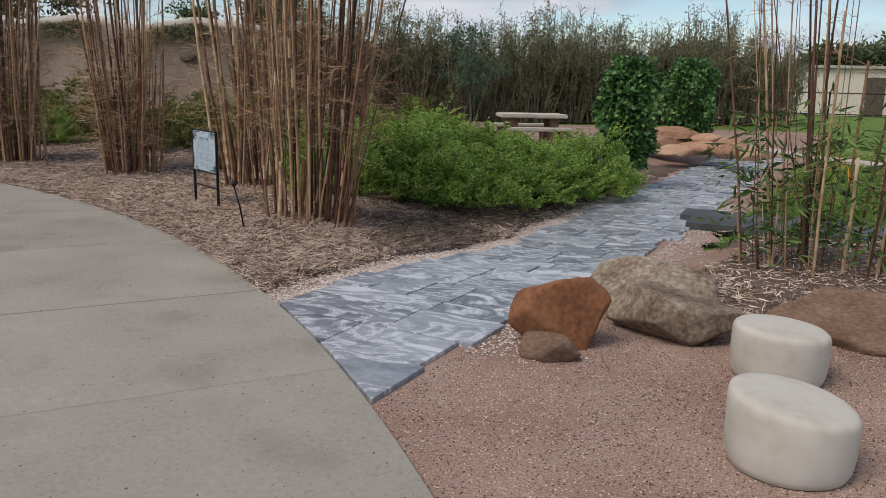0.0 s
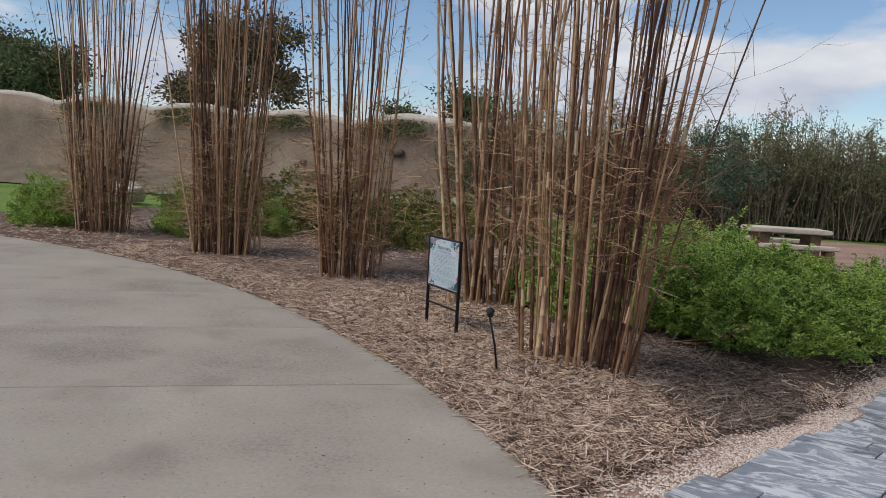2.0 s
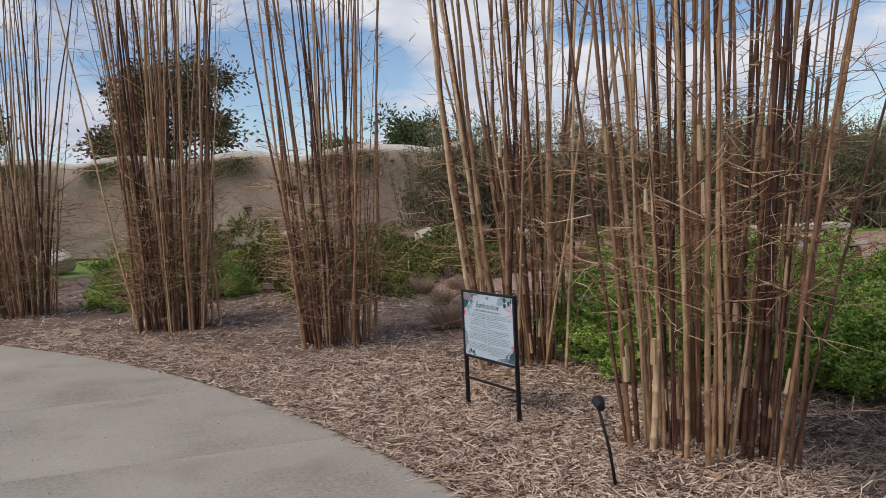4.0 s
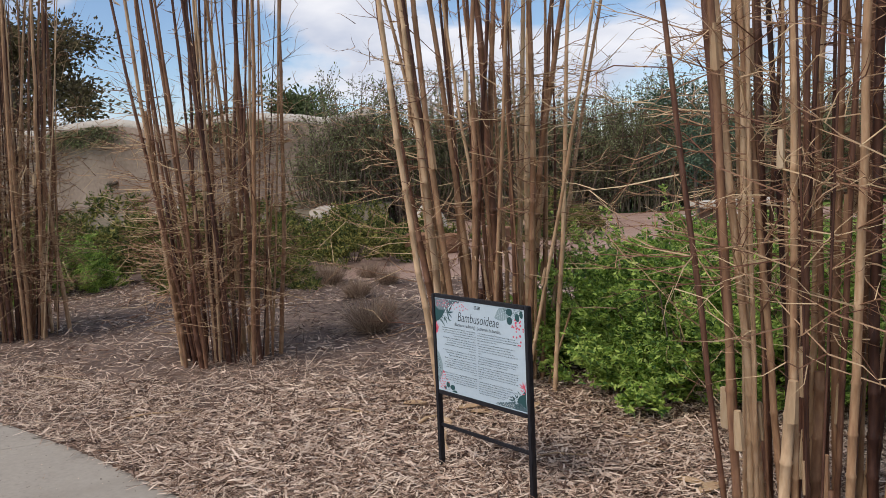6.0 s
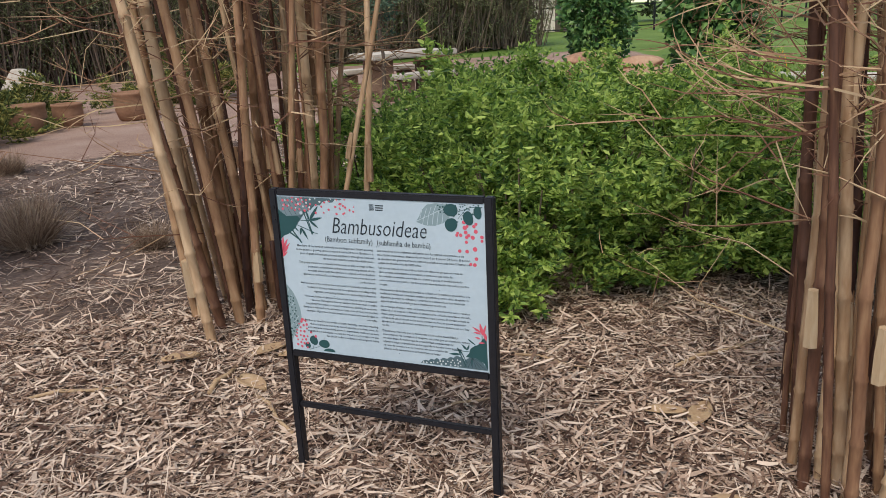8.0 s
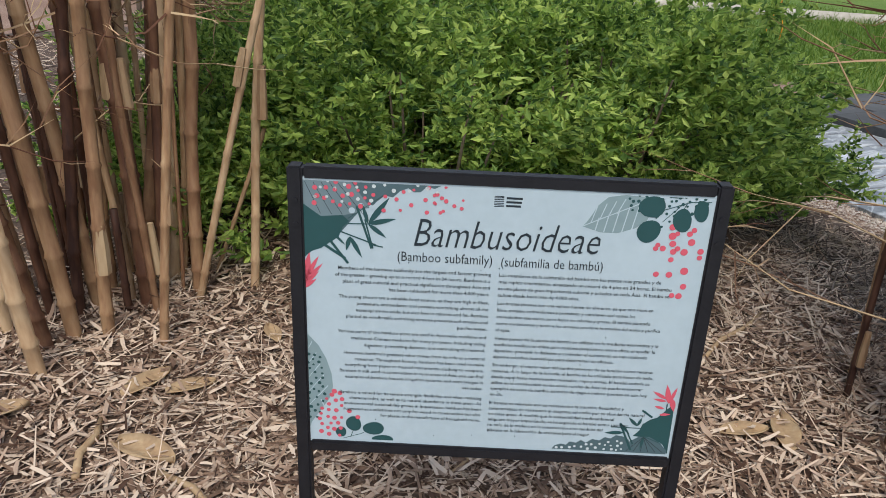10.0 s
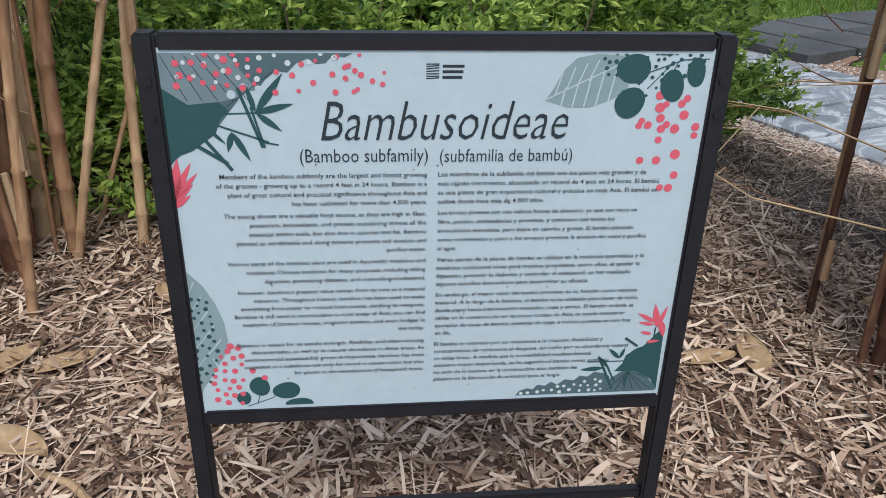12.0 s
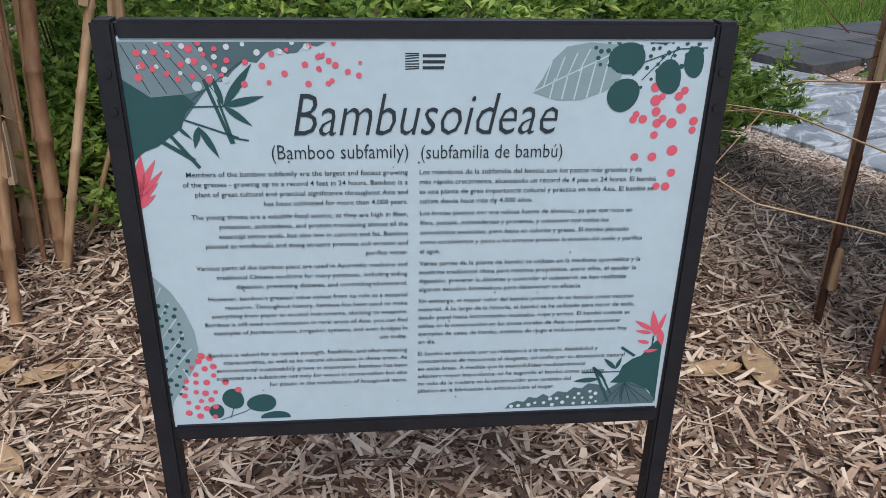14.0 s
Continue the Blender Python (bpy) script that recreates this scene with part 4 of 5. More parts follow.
for i, (x, y, h, s) in enumerate([(19, 62, 4.6, 3.6), (24, 60, 5.0, 4.0), (29, 55, 5.6, 4.3), (35, 47, 8.0, 4.8), (41, 40, 7.5, 4.6), (46, 31, 8, 5), (9, 66, 4.6, 3.2), (50, 22, 8, 5), (52, 12, 7.5, 5)]):
    tree(x, y, h, s, 20 + i, LEAF_TREE, "leafy green tree at the far edge of the lawn", 90, 130, 0.36, 0.25, 0.12)


def vine_post(x, y, h, r, seed, label):
    """A post smothered in broad-leaved vine."""
    rng = np.random.default_rng(seed)
    thing = empty("vine_post", pose(x, y, -0.03), label, "climbing plant", "vine-covered posts")
    part("post", box_bm(0.09, 0.09, h * 0.92, pose(0, 0, h * 0.46), 0.006), BARK, thing)
    n = 5200
    z = rng.uniform(0.03, 1, n) ** 0.75
    a = rng.uniform(0, 2 * np.pi, n)
    w = r * (0.5 + 0.55 * np.sin(np.clip(z, 0, 1) * 2.6 + 0.1)) * (1 + 0.22 * np.sin(a * 3 + z * 9) + 0.15 * np.sin(a * 5 - z * 14))
    w *= np.where(z > 0.9, 0.75, 1)
    q = np.sqrt(rng.uniform(0.35, 1.05, n))
    p = np.stack([np.cos(a) * w * q, np.sin(a) * w * q, z * h], 1) + rng.normal(0, 0.03, (n, 3))
    d = np.stack([np.cos(a), np.sin(a), np.full(n, -0.5)], 1)
    v, f = leaves(p, d, 0.10, 0.085, rng, 0.12, 1.0)
    mesh("vine", v, f, LEAF_VINE, thing, "glossy broad green leaves")
    return thing


vine_post(2.3, 14.6, 1.95, 0.40, 5, "tall post wrapped in bright green climbing vine")
vine_post(3.95, 20.2, 2.1, 0.50, 6, "bushy green vine over a post beside stacked slabs")


def plaster_building():
    thing = empty("building", pose(14.6, 47, -0.08), "low pale plaster building beyond a dark fence", "building")
    part("wall", box_bm(5.2, 4.0, 2.5, pose(0.6, 2, 1.25), 0.03), PLASTER, thing)
    part("roof", box_bm(5.6, 4.4, 0.16, pose(0.6, 2, 2.58), 0.02), COPING, thing, "flat pale roof slab")
    part("door", box_bm(0.95, 0.06, 2.05, pose(2.0, -0.02, 1.03), 0.01), BARK, thing, "dark plain door")


def far_fence():
    thing = empty("fence", pose(8.5, 42, -0.08), "dark metal post-and-rail fence at the lawn's edge", "fence")
    for i in range(14):
        part("post", box_bm(0.07, 0.07, 1.35, pose(i * 1.5, 0, 0.67), 0.005), BLACK, thing)
    for z in (0.25, 1.25):
        part("rail", box_bm(19.6, 0.04, 0.05, pose(9.75, 0, z), 0.004), BLACK, thing)


plaster_building()
far_fence()


def stone_table(x, y, turn):
    thing = empty("stone_table", pose(x, y, -0.02, 0, 0, turn), "rough stone slab picnic table with slab benches", "table")
    def slab(name, sx, sy, sz, m, seed, material=ROCK_PALE):
        bm = box_bm(sx, sy, sz, None, 0.02)
        bmesh.ops.subdivide_edges(bm, edges=bm.edges[:], cuts=2, use_grid_fill=True)
        for v in bm.verts:
            v.co += Vector((1, 1, 0.4)) * 0.02 * noise.noise(v.co * 4 + Vector((seed, 0, 0)))
        ob = part(name, bm, material, thing)
        ob.matrix_local = m
    slab("tabletop", 1.6, 0.8, 0.09, pose(0, 0, 0.70), 1)
    for s in (-1, 1):
        slab("support", 0.22, 0.6, 0.66, pose(s * 0.5, 0, 0.33), 3 + s, ROCK_BROWN)
        slab("bench", 1.45, 0.34, 0.08, pose(0, s * 0.85, 0.42), 7 + s)
        for t in (-1, 1):
            slab("bench_support", 0.18, 0.28, 0.38, pose(t * 0.55, s * 0.85, 0.19), 11 + s + 3 * t, ROCK_BROWN)


stone_table(0.3, 19.9, 18)


def clay_pot(x, y, s, label):
    bm = bmesh.new()
    prof = [(0.0, 0.0), (0.17, 0.0), (0.20, 0.02), (0.235, 0.14), (0.245, 0.26), (0.235, 0.34), (0.25, 0.36), (0.25, 0.39), (0.22, 0.39), (0.21, 0.33), (0.0, 0.31)]
    n = 22
    rings = [[bm.verts.new((math.cos(6.2832 * i / n) * max(r, 0.001) * s, math.sin(6.2832 * i / n) * max(r, 0.001) * s, z * s)) for i in range(n)] for r, z in prof]
    for a, b in zip(rings, rings[1:]):
        for i in range(n):
            bm.faces.new((a[i], a[(i + 1) % n], b[(i + 1) % n], b[i]))
    ob = part("plant_pot", bm, TERRACOTTA, smooth=True)
    ob.matrix_world = pose(x, y, -0.02)
    return tagged(ob, label, "plant pot", "clay pots")


clay_pot(-5.2, 19.2, 1.0, "round brown clay pot on the sandy clearing")
clay_pot(-4.75, 19.6, 0.85, "smaller brown clay pot beside another pot")
clay_pot(-3.9, 19.9, 1.05, "round pale clay pot on the sandy clearing")


# ---- far lawn details ----
def path_strip():
    v, f = tube([(x, y, -0.08 - fall(x, y)) for x, y in ((5.5, 24.0), (7.0, 21.4), (8.5, 18.8), (10, 16.4), (12, 13.5), (14, 11), (18, 7))], [0.13] * 7, 6)
    return tagged(mesh("kerb", v, f, COPING, smooth=True), "low pale concrete kerb along the lawn", "kerb", kind="structure")


path_strip()


def ribbon(x, y, h, seed):
    rng = random.Random(seed)
    w = 0.10
    pts = [(-w, 0, 0), (-w * 1.5, 0.02, h * 0.35), (-w * 0.6, 0.0, h * 0.75), (w * 0.1, 0, h), (w * 0.5, 0, h * 0.8), (w * 0.9, -0.02, h * 0.35), (w * 0.8, 0, 0)]
    v, f = tube([Vector(p) * rng.uniform(0.95, 1.05) for p in pts], [0.009] * 7, 6)
    ob = mesh("ribbon_loop", v, f, ORANGE, smooth=True)
    ob.matrix_world = pose(x, y, -0.12 - fall(x, y), 0, 0, rng.uniform(-60, 0))
    return tagged(ob, "orange looped marking ribbon standing in the grass", "ribbon", "orange ribbons")


for i, (x, y, h) in enumerate([(6.12, 15.43, 0.5), (6.77, 14.33, 0.6), (6.66, 17.69, 0.42), (4.95, 18.73, 0.45), (8.27, 20.5, 0.5)]):
    ribbon(x, y, h, i)


# ---- garden lamp on its stake ----
def spot_lamp():
    thing = empty("garden_spotlight", pose(-1.70, 8.0, 0), "small black garden spotlight on a leaning stake", "lamp")
    v, f = tube([(0, 0, -0.05), (-0.03, -0.03, 0.22), (-0.075, -0.06, 0.44)], [0.009, 0.009, 0.008], 8)
    mesh("stake", v, f, BLACK, thing, smooth=True)
    bm = bmesh.new()
    bmesh.ops.create_cone(bm, segments=16, radius1=0.022, radius2=0.034, depth=0.075, cap_ends=True, matrix=pose(-0.07, -0.06, 0.465, 75, 0, 200))
    bmesh.ops.bevel(bm, geom=bm.edges[:], offset=0.003, segments=2, affect="EDGES")
    part("lamp_head", bm, BLACK, thing)


spot_lamp()


# ---- the sign's print ----
def flat(name, col, rough=0.5):
    return mat(name, [(0.3, tuple(c * 0.93 for c in col)), (0.7, tuple(min(1, c * 1.07) for c in col))], 9.0, (rough, rough + 0.1), 0, spec=0.35)


INK = flat("dark_ink", (0.022, 0.032, 0.042))
TEAL = flat("teal_ink", (0.022, 0.075, 0.08))
TEAL_MID = flat("slate_ink", (0.075, 0.125, 0.145))
GREY_LEAF = flat("grey_leaf_ink", (0.23, 0.315, 0.34))
PINK = flat("coral_ink", (0.62, 0.10, 0.145))
WHITE = flat("white_ink", (0.55, 0.60, 0.62))
FRONT = -0.0092


def ink(name, shapes, material, layer, label=""):
    """Flat printed shapes on the panel, in metres from its lower left corner."""
    def place(sh):
        return [(min(PW / 2 - 0.001, max(0.001 - PW / 2, u - PW / 2 - 0.004)), FRONT - 0.00012 * layer, PB + min(w + 0.004, 0.4525)) for u, w in sh]
    if name in ("speck", "ink_dot", "leaf_vein", "fan_rib", "emblem", "emblem_line", "stem"):
        vs, fs = [], []
        for sh in shapes:
            o = len(vs)
            vs += place(sh)
            fs.append(tuple(range(o, len(vs))))
        mesh(name, vs, fs, material, panel, label)["kind"] = "stuff"
        return
    for sh in shapes:
        mesh(name, place(sh), [tuple(range(len(sh)))], material, panel, label)


def disc(u, w, r, n=12):
    return [(u + r * math.cos(6.2832 * i / n), w + r * math.sin(6.2832 * i / n)) for i in range(n)]


def blade(u0, w0, u1, w1, width, n=7):
    """A pointed leaf from one point to another."""
    dx, dy = u1 - u0, w1 - w0
    L = math.hypot(dx, dy)
    nx, ny = -dy / L, dx / L
    side = [(i / n, math.sin(math.pi * (i / n) ** 0.8) * width / 2) for i in range(n + 1)]
    a = [(u0 + dx * t + nx * h, w0 + dy * t + ny * h) for t, h in side]
    b = [(u0 + dx * t - nx * h, w0 + dy * t - ny * h) for t, h in side[1:-1]]
    return a + b[::-1]


def stroke(u0, w0, u1, w1, width):
    dx, dy = u1 - u0, w1 - w0
    L = math.hypot(dx, dy)
    nx, ny = -dy / L * width / 2, dx / L * width / 2
    return [(u0 + nx, w0 + ny), (u1 + nx, w1 + ny), (u1 - nx, w1 - ny), (u0 - nx, w0 - ny)]


def oval(u, w, a, b, turn, n=18):
    c, s = math.cos(radians(turn)), math.sin(radians(turn))
    return [(u + c * a * math.cos(t) * (1 - 0.12 * math.cos(t)) - s * b * math.sin(t), w + s * a * math.cos(t) + c * b * math.sin(t)) for t in [6.2832 * i / n for i in range(n)]]


def keep_in(shapes):
    return [[(min(max(u, 0.001), PW - 0.001), min(max(w, 0.001), 0.450)) for u, w in s] for s in shapes]


def scatter(rng, u0, u1, w0, w1, n, r, test=lambda u, w: True, gap=0.011):
    pts = []
    for _ in range(4000):
        u, w = rng.uniform(u0, u1), rng.uniform(w0, w1)
        if len(pts) < n and test(u, w) and all((u - a) ** 2 + (w - b) ** 2 > gap * gap for a, b in pts):
            pts.append((u, w))
    return [disc(u, w, r * rng.uniform(0.75, 1.25)) for u, w in pts]


rp = random.Random(31)
# corner of fan leaves and bamboo
fan = [(0, .451), (.205, .451), (.196, .444), (.184, .446), (.176, .438), (.166, .437), (.158, .443), (.146, .438), (.136, .428), (.124, .430), (.112, .420), (.104, .410), (.090, .408), (.082, .398), (.074, .388)]
ink("fan_leaf", [fan + [(.066, .378), (.05, .358), (.022, .342), (0, .328)]], TEAL_MID, 1)
ink("fan_leaf", [[(.004, .451), (.075, .449), (.102, .412), (.084, .402), (.06, .396), (.03, .394), (.002, .412)]], flat("mid_ink", (0.16, 0.22, 0.25)), 2)
ink("fan_rib", [stroke(.008 + .012 * i, .446, .03 + .016 * i, .398, 0.0008) for i in range(5)], INK, 3)
ink("palm_leaf", [[(0, .412), (.03, .394), (.062, .397), (.072, .388), (.062, .378), (.056, .362), (.042, .352), (.03, .343), (.014, .337), (0, .327)]], TEAL, 3)
ink("bamboo_leaf", [blade(.100, .385, .131, .428, .009), blade(.100, .385, .141, .395, .008), blade(.100, .385, .127, .364, .007), blade(.100, .385, .091, .417, .006), blade(.073, .364, .067, .341, .007),
                    blade(.073, .364, .091, .330, .007), blade(.05, .366, .066, .35, .004)], TEAL, 5)
ink("bamboo_stalk", [stroke(.06, .384, .102, .385, .0016), stroke(.046, .376, .112, .352, .002), stroke(.083, .412, .105, .346, .0035), stroke(.095, .392, .107, .346, .0025), stroke(.030, .352, .066, .328, .0045),
                     stroke(.042, .358, .070, .320, .004), stroke(.07, .392, .124, .432, .0008), stroke(.106, .352, .122, .349, .0018)], TEAL, 5)
ink("coral_leaf", keep_in([blade(.002, .282, .012, .335, .013), blade(.002, .288, .026, .330, .008), blade(.002, .285, .032, .318, .007), blade(.001, .28, .026, .305, .006), blade(.001, .275, .022, .292, .006), blade(0.001, .33, .004, .275, .008)]), PINK, 4)
ink("coral_dot", scatter(rp, .02, .10, .41, .448, 18, .0032, gap=.011) + scatter(rp, .10, .215, .405, .45, 22, .0027, lambda u, w: w < .43 + .2 * (u - .1), .015) + scatter(rp, .195, .245, .41, .435, 7, .0025), PINK, 6)
ink("white_dot", scatter(rp, .02, .20, .418, .449, 26, .0026, lambda u, w: u < .11 or w > .436, .014), WHITE, 6)
ink("white_dot", scatter(rp, .075, .115, .398, .415, 5, .0042), PANEL, 4)
# striped leaf, eucalyptus and berries
ink("pale_leaf", [[(.414, .397), (.424, .413), (.432, .430), (.446, .444), (.470, .450), (.502, .446), (.512, .430), (.505, .410), (.49, .398), (.465, .389), (.44, .389)]], GREY_LEAF, 1)
ink("leaf_vein", [stroke(.414, .398, .50, .440, .0014)] + [stroke(.432 + .013 * i, .390, .436 + .014 * i, .412 + .006 * i, .0016) for i in range(5)] + [stroke(.425 + .012 * i, .404 + .005 * i, .432 + .013 * i, .43 + .004 * i, .0014) for i in range(4)], PANEL, 2)
ink("ink_dot", scatter(rp, .475, .590, .418, .449, 46, .0022, lambda u, w: u > .5 or w > .425, .0065) + scatter(rp, .50, .56, .40, .42, 8, .0018, gap=.008), TEAL, 3)
ink("round_leaf", keep_in([oval(.512, .4325, .0195, .0165, 0), oval(.511, .394, .0165, .0185, -35), oval(.5575, .4135, .0135, .0185, 10), oval(.5825, .4285, .0105, .0165, 5), oval(.545, .452, .014, .005, 0)]), TEAL, 5)
ink("stem", [stroke(.527, .428, .565, .442, .0012), stroke(.565, .442, .594, .443, .0012), stroke(.528, .41, .553, .438, .001), stroke(.556, .432, .56, .441, .001)], TEAL, 4)
ink("berry", [disc(u, w, r) for u, w, r in ((.5440, .4025, .0050), (.5660, .4050, .0035), (.5760, .3990, .0042), (.5460, .3885, .0058), (.5525, .3925, .0038), (.5705, .3930, .0045), (.5750, .3800, .0055), (.5480, .3765, .0050),
                                            (.5505, .3640, .0048), (.5560, .3690, .0042), (.5665, .3640, .0055), (.5490, .3510, .0042), (.5240, .3680, .0040), (.5265, .3735, .0038), (.5345, .3685, .0046), (.5305, .3265, .0045), (.5500, .3265, .0050),
                                            (.5715, .3335, .0060), (.5740, .3080, .0048), (.5695, .2920, .0050), (.5590, .2925, .0042), (.5905, .366, .0048), (.5905, .356, .004))], PINK, 4)
# lower left leaf, berries and round leaves
ink("pale_leaf", keep_in([[(.001, .196), (.010, .190), (.022, .176), (.034, .152), (.042, .125), (.044, .10), (.038, .078), (.024, .055), (.008, .03), (.001, .02)]]), GREY_LEAF, 1)
ink("leaf_vein", [stroke(.001, .168 - .026 * i, .012 + .006 * i, .182 - .020 * i, .0016) for i in range(5)] + [stroke(.024, .075, .034, .05, .0016)], PANEL, 2)
ink("ink_dot", keep_in(scatter(rp, .004, .032, .04, .16, 30, .0026, lambda u, w: u < .032 - .12 * abs(w - .09), .008)), TEAL, 3)
ink("coral_dot", scatter(rp, .016, .06, .006, .078, 22, .0034, lambda u, w: u > .012 + .2 * w, .010) + [disc(.046, .092, .0045), disc(.055, .089, .004), disc(.042, .085, .004), disc(.07, .055, .004), disc(.084, .044, .004)], PINK, 5)
ink("round_leaf", keep_in([oval(.078, .031, .0125, .0145, 15), oval(.1115, .0235, .0175, .0125, 5), oval(.057, .014, .009, .010, 0), oval(.127, .002, .018, .009, 0)]), TEAL, 4)
ink("stem", [stroke(.06, .001, .09, .012, .001), stroke(.072, .004, .077, .02, .001), stroke(.09, .012, .1, .019, .001)], TEAL, 3)
# lower right thicket
ink("thicket", [[(.405, .001), (.410, .008), (.420, .012), (.428, .010), (.434, .017), (.444, .015), (.452, .021), (.460, .016), (.470, .024), (.482, .022), (.490, .029), (.500, .027), (.508, .034), (.520, .032), (.53, .026), (.532, .001)]], TEAL_MID, 2)
ink("white_dot", scatter(rp, .412, .520, .004, .024, 24, .0022, lambda u, w: w < .006 + .16 * (u - .405), .0075), WHITE, 3)
ink("palm_leaf", keep_in([[(.535, .034), (.545, .046), (.548, .058), (.560, .068), (.570, .072), (.578, .082), (.586, .092), (.594, .098), (.596, .001), (.585, .022), (.562, .032)]]), TEAL, 2)
ink("fan_leaf", [[(.520, .001), (.530, .022), (.545, .033), (.562, .034), (.580, .024), (.594, .008), (.594, .001)]], TEAL_MID, 3)
ink("fan_rib", [stroke(.553, .033, .528 + .012 * i, .004, .0009) for i in range(6)], INK, 4)
ink("bamboo_leaf", [blade(.540, .054, .524, .070, .006), blade(.540, .054, .546, .071, .005), blade(.520, .04, .488, .038, .007), blade(.512, .058, .53, .036, .005), blade(.553, .033, .55, .008, .005)], TEAL, 5)
ink("bamboo_stalk", [stroke(.498, .050, .548, .050, .0016), stroke(.512, .058, .535, .006, .0035), stroke(.520, .052, .537, .018, .0025), stroke(.544, .085, .562, .072, .0035), stroke(.553, .034, .588, .02, .0012), stroke(.582, .07, .582, .1, .002)], TEAL, 5)
ink("coral_leaf", keep_in([blade(.584, .100, .577, .135, .009), blade(.584, .100, .594, .132, .006), blade(.580, .108, .556, .122, .006), blade(.58, .104, .558, .108, .005), blade(.588, .11, .594, .085, .009), blade(.578, .09, .562, .094, .005), blade(.572, .078, .59, .08, .005)]), PINK, 6)
# plain emblem and its three unread lines
ink("emblem", [stroke(.2825, .4372 - .0026 * i, .2965, .4372 - .0024 * i + .001 * math.sin(i), .0013) for i in range(7)], INK, 1)
ink("emblem_line", [stroke(.3000, .4350, .3235, .4350, .0032), stroke(.3000, .4290, .3225, .4290, .0032), stroke(.3000, .4230, .3215, .4230, .0032)], INK, 1)
ink("speck", scatter(rp, .10, .5, .01, .35, 40, .0008, gap=.02), INK, 6)


def letters(body, align, shear, thin):
    """The outlines of one line of words as a mesh, at unit-like size."""
    cu = bpy.data.curves.new("words", "FONT")
    cu.body, cu.size, cu.align_x, cu.shear, cu.resolution_u, cu.offset = body, 0.0098, align, shear, 2, thin
    cu.fill_mode = "FRONT"
    ob = bpy.data.objects.new("words", cu)
    scene.collection.objects.link(ob)
    bpy.context.view_layer.update()
    me = bpy.data.meshes.new_from_object(ob.evaluated_get(bpy.context.evaluated_depsgraph_get()))
    bpy.data.objects.remove(ob)
    co = np.empty(len(me.vertices) * 3)
    me.vertices.foreach_get("co", co)
    return me, co.reshape(-1, 3)


def set_line(name, me, co, u, w, k, align, stretch):
    anchor = co[:, 0].max() if align == "RIGHT" else co[:, 0].min()
    out = np.stack([u - 0.004 - PW / 2 + (co[:, 0] - anchor) * k, np.full(len(co), FRONT - 0.0009), PB + 0.004 + w + co[:, 1] * k * stretch], 1)
    me.vertices.foreach_set("co", out.ravel())
    me.update()
    return finish(name, me, INK, panel)


def lettering(name, body, u, w, width, shear=0.0, thin=0.0, stretch=1.0):
    """Printed words of a given width, baseline at (u, w)."""
    me, co = letters(body, "LEFT", shear, thin)
    return set_line(name, me, co, u, w, width / (co[:, 0].max() - co[:, 0].min()), "LEFT", stretch)


def paragraph(lines, u, w, pitch, width, align):
    """A block of print; all lines share one letter size, the widest fills the width."""
    made = [letters(t, align, 0.0, 0.00003) for t in lines]
    k = width / max(co[:, 0].max() - co[:, 0].min() for me, co in made)
    for i, (me, co) in enumerate(made):
        set_line("text_line", me, co, u, w - pitch * i, k, align, 1.0)


lettering("title", "Bambusoideae", .168, .3535, .274, shear=0.28, thin=-0.00008, stretch=1.36)
lettering("subtitle", "(Bamboo subfamily)", .144, .3285, .1415, thin=-0.00005, stretch=1.25)
lettering("subtitle", "(subfamilia de bambú)", .299, .3275, .1515, thin=-0.00005, stretch=1.25)
paragraph(["Members of the bamboo subfamily are the largest and fastest growing", "of the grasses - growing up to a record 4 feet in 24 hours. Bamboo is a", "plant of great cultural and practical significance throughout Asia and", "has been cultivated for more than 4,000 years."], .2850, .3100, .0111, .2350, "RIGHT")
paragraph(["The young shoots are a valuable food source, as they are high in fiber,", "potassium, antioxidants, and protein, containing almost all the", "essential amino acids, but also low in calories and fat. Bamboo", "planted as windbreaks and along streams prevents soil erosion and", "purifies water."], .2850, .2622, .0114, .2300, "RIGHT")
paragraph(["Various parts of the bamboo plant are used in Ayurvedic medicine and", "traditional Chinese medicine for many purposes, including aiding", "digestion, preventing diabetes, and controlling cholesterol."], .2843, .2017, .0118, .2310, "RIGHT")
paragraph(["However, bamboo's greatest value comes from its role as a material", "resource. Throughout history, bamboo has been used to make", "everything from paper to musical instruments, clothing to weapons.", "Bamboo is still used in construction in rural areas of Asia; you can find", "examples of bamboo houses, irrigation systems, and even bridges in", "use today."], .2843, .1632, .0110, .2290, "RIGHT")
paragraph(["Bamboo is valued for its tensile strength, flexibility, and wear-resisting", "characteristics, as well as its natural abundance in these areas. As", "environmental sustainability grows in importance, bamboo has been", "suggested as a substitute not only for wood in construction but also", "for plastic in the manufacture of household items."], .2838, .0897, .0106, .2290, "RIGHT")
paragraph(["Los miembros de la subfamilia del bambú son los pastos más grandes y de", "más rápido crecimiento, alcanzando un récord de 4 pies en 24 horas. El bambú", "es una planta de gran importancia cultural y práctica en toda Asia. El bambú se", "cultiva desde hace más de 4.000 años."], .2975, .3100, .0111, .2600, "LEFT")
paragraph(["Los brotes jóvenes son una valiosa fuente de alimento, ya que son ricos en", "fibra, potasio, antioxidantes y proteínas, y contienen casi todos los", "aminoácidos esenciales, pero bajos en calorías y grasas. El bambú plantado", "como cortavientos y junto a los arroyos previene la erosión del suelo y purifica", "el agua."], .2982, .2628, .0115, .2530, "LEFT")
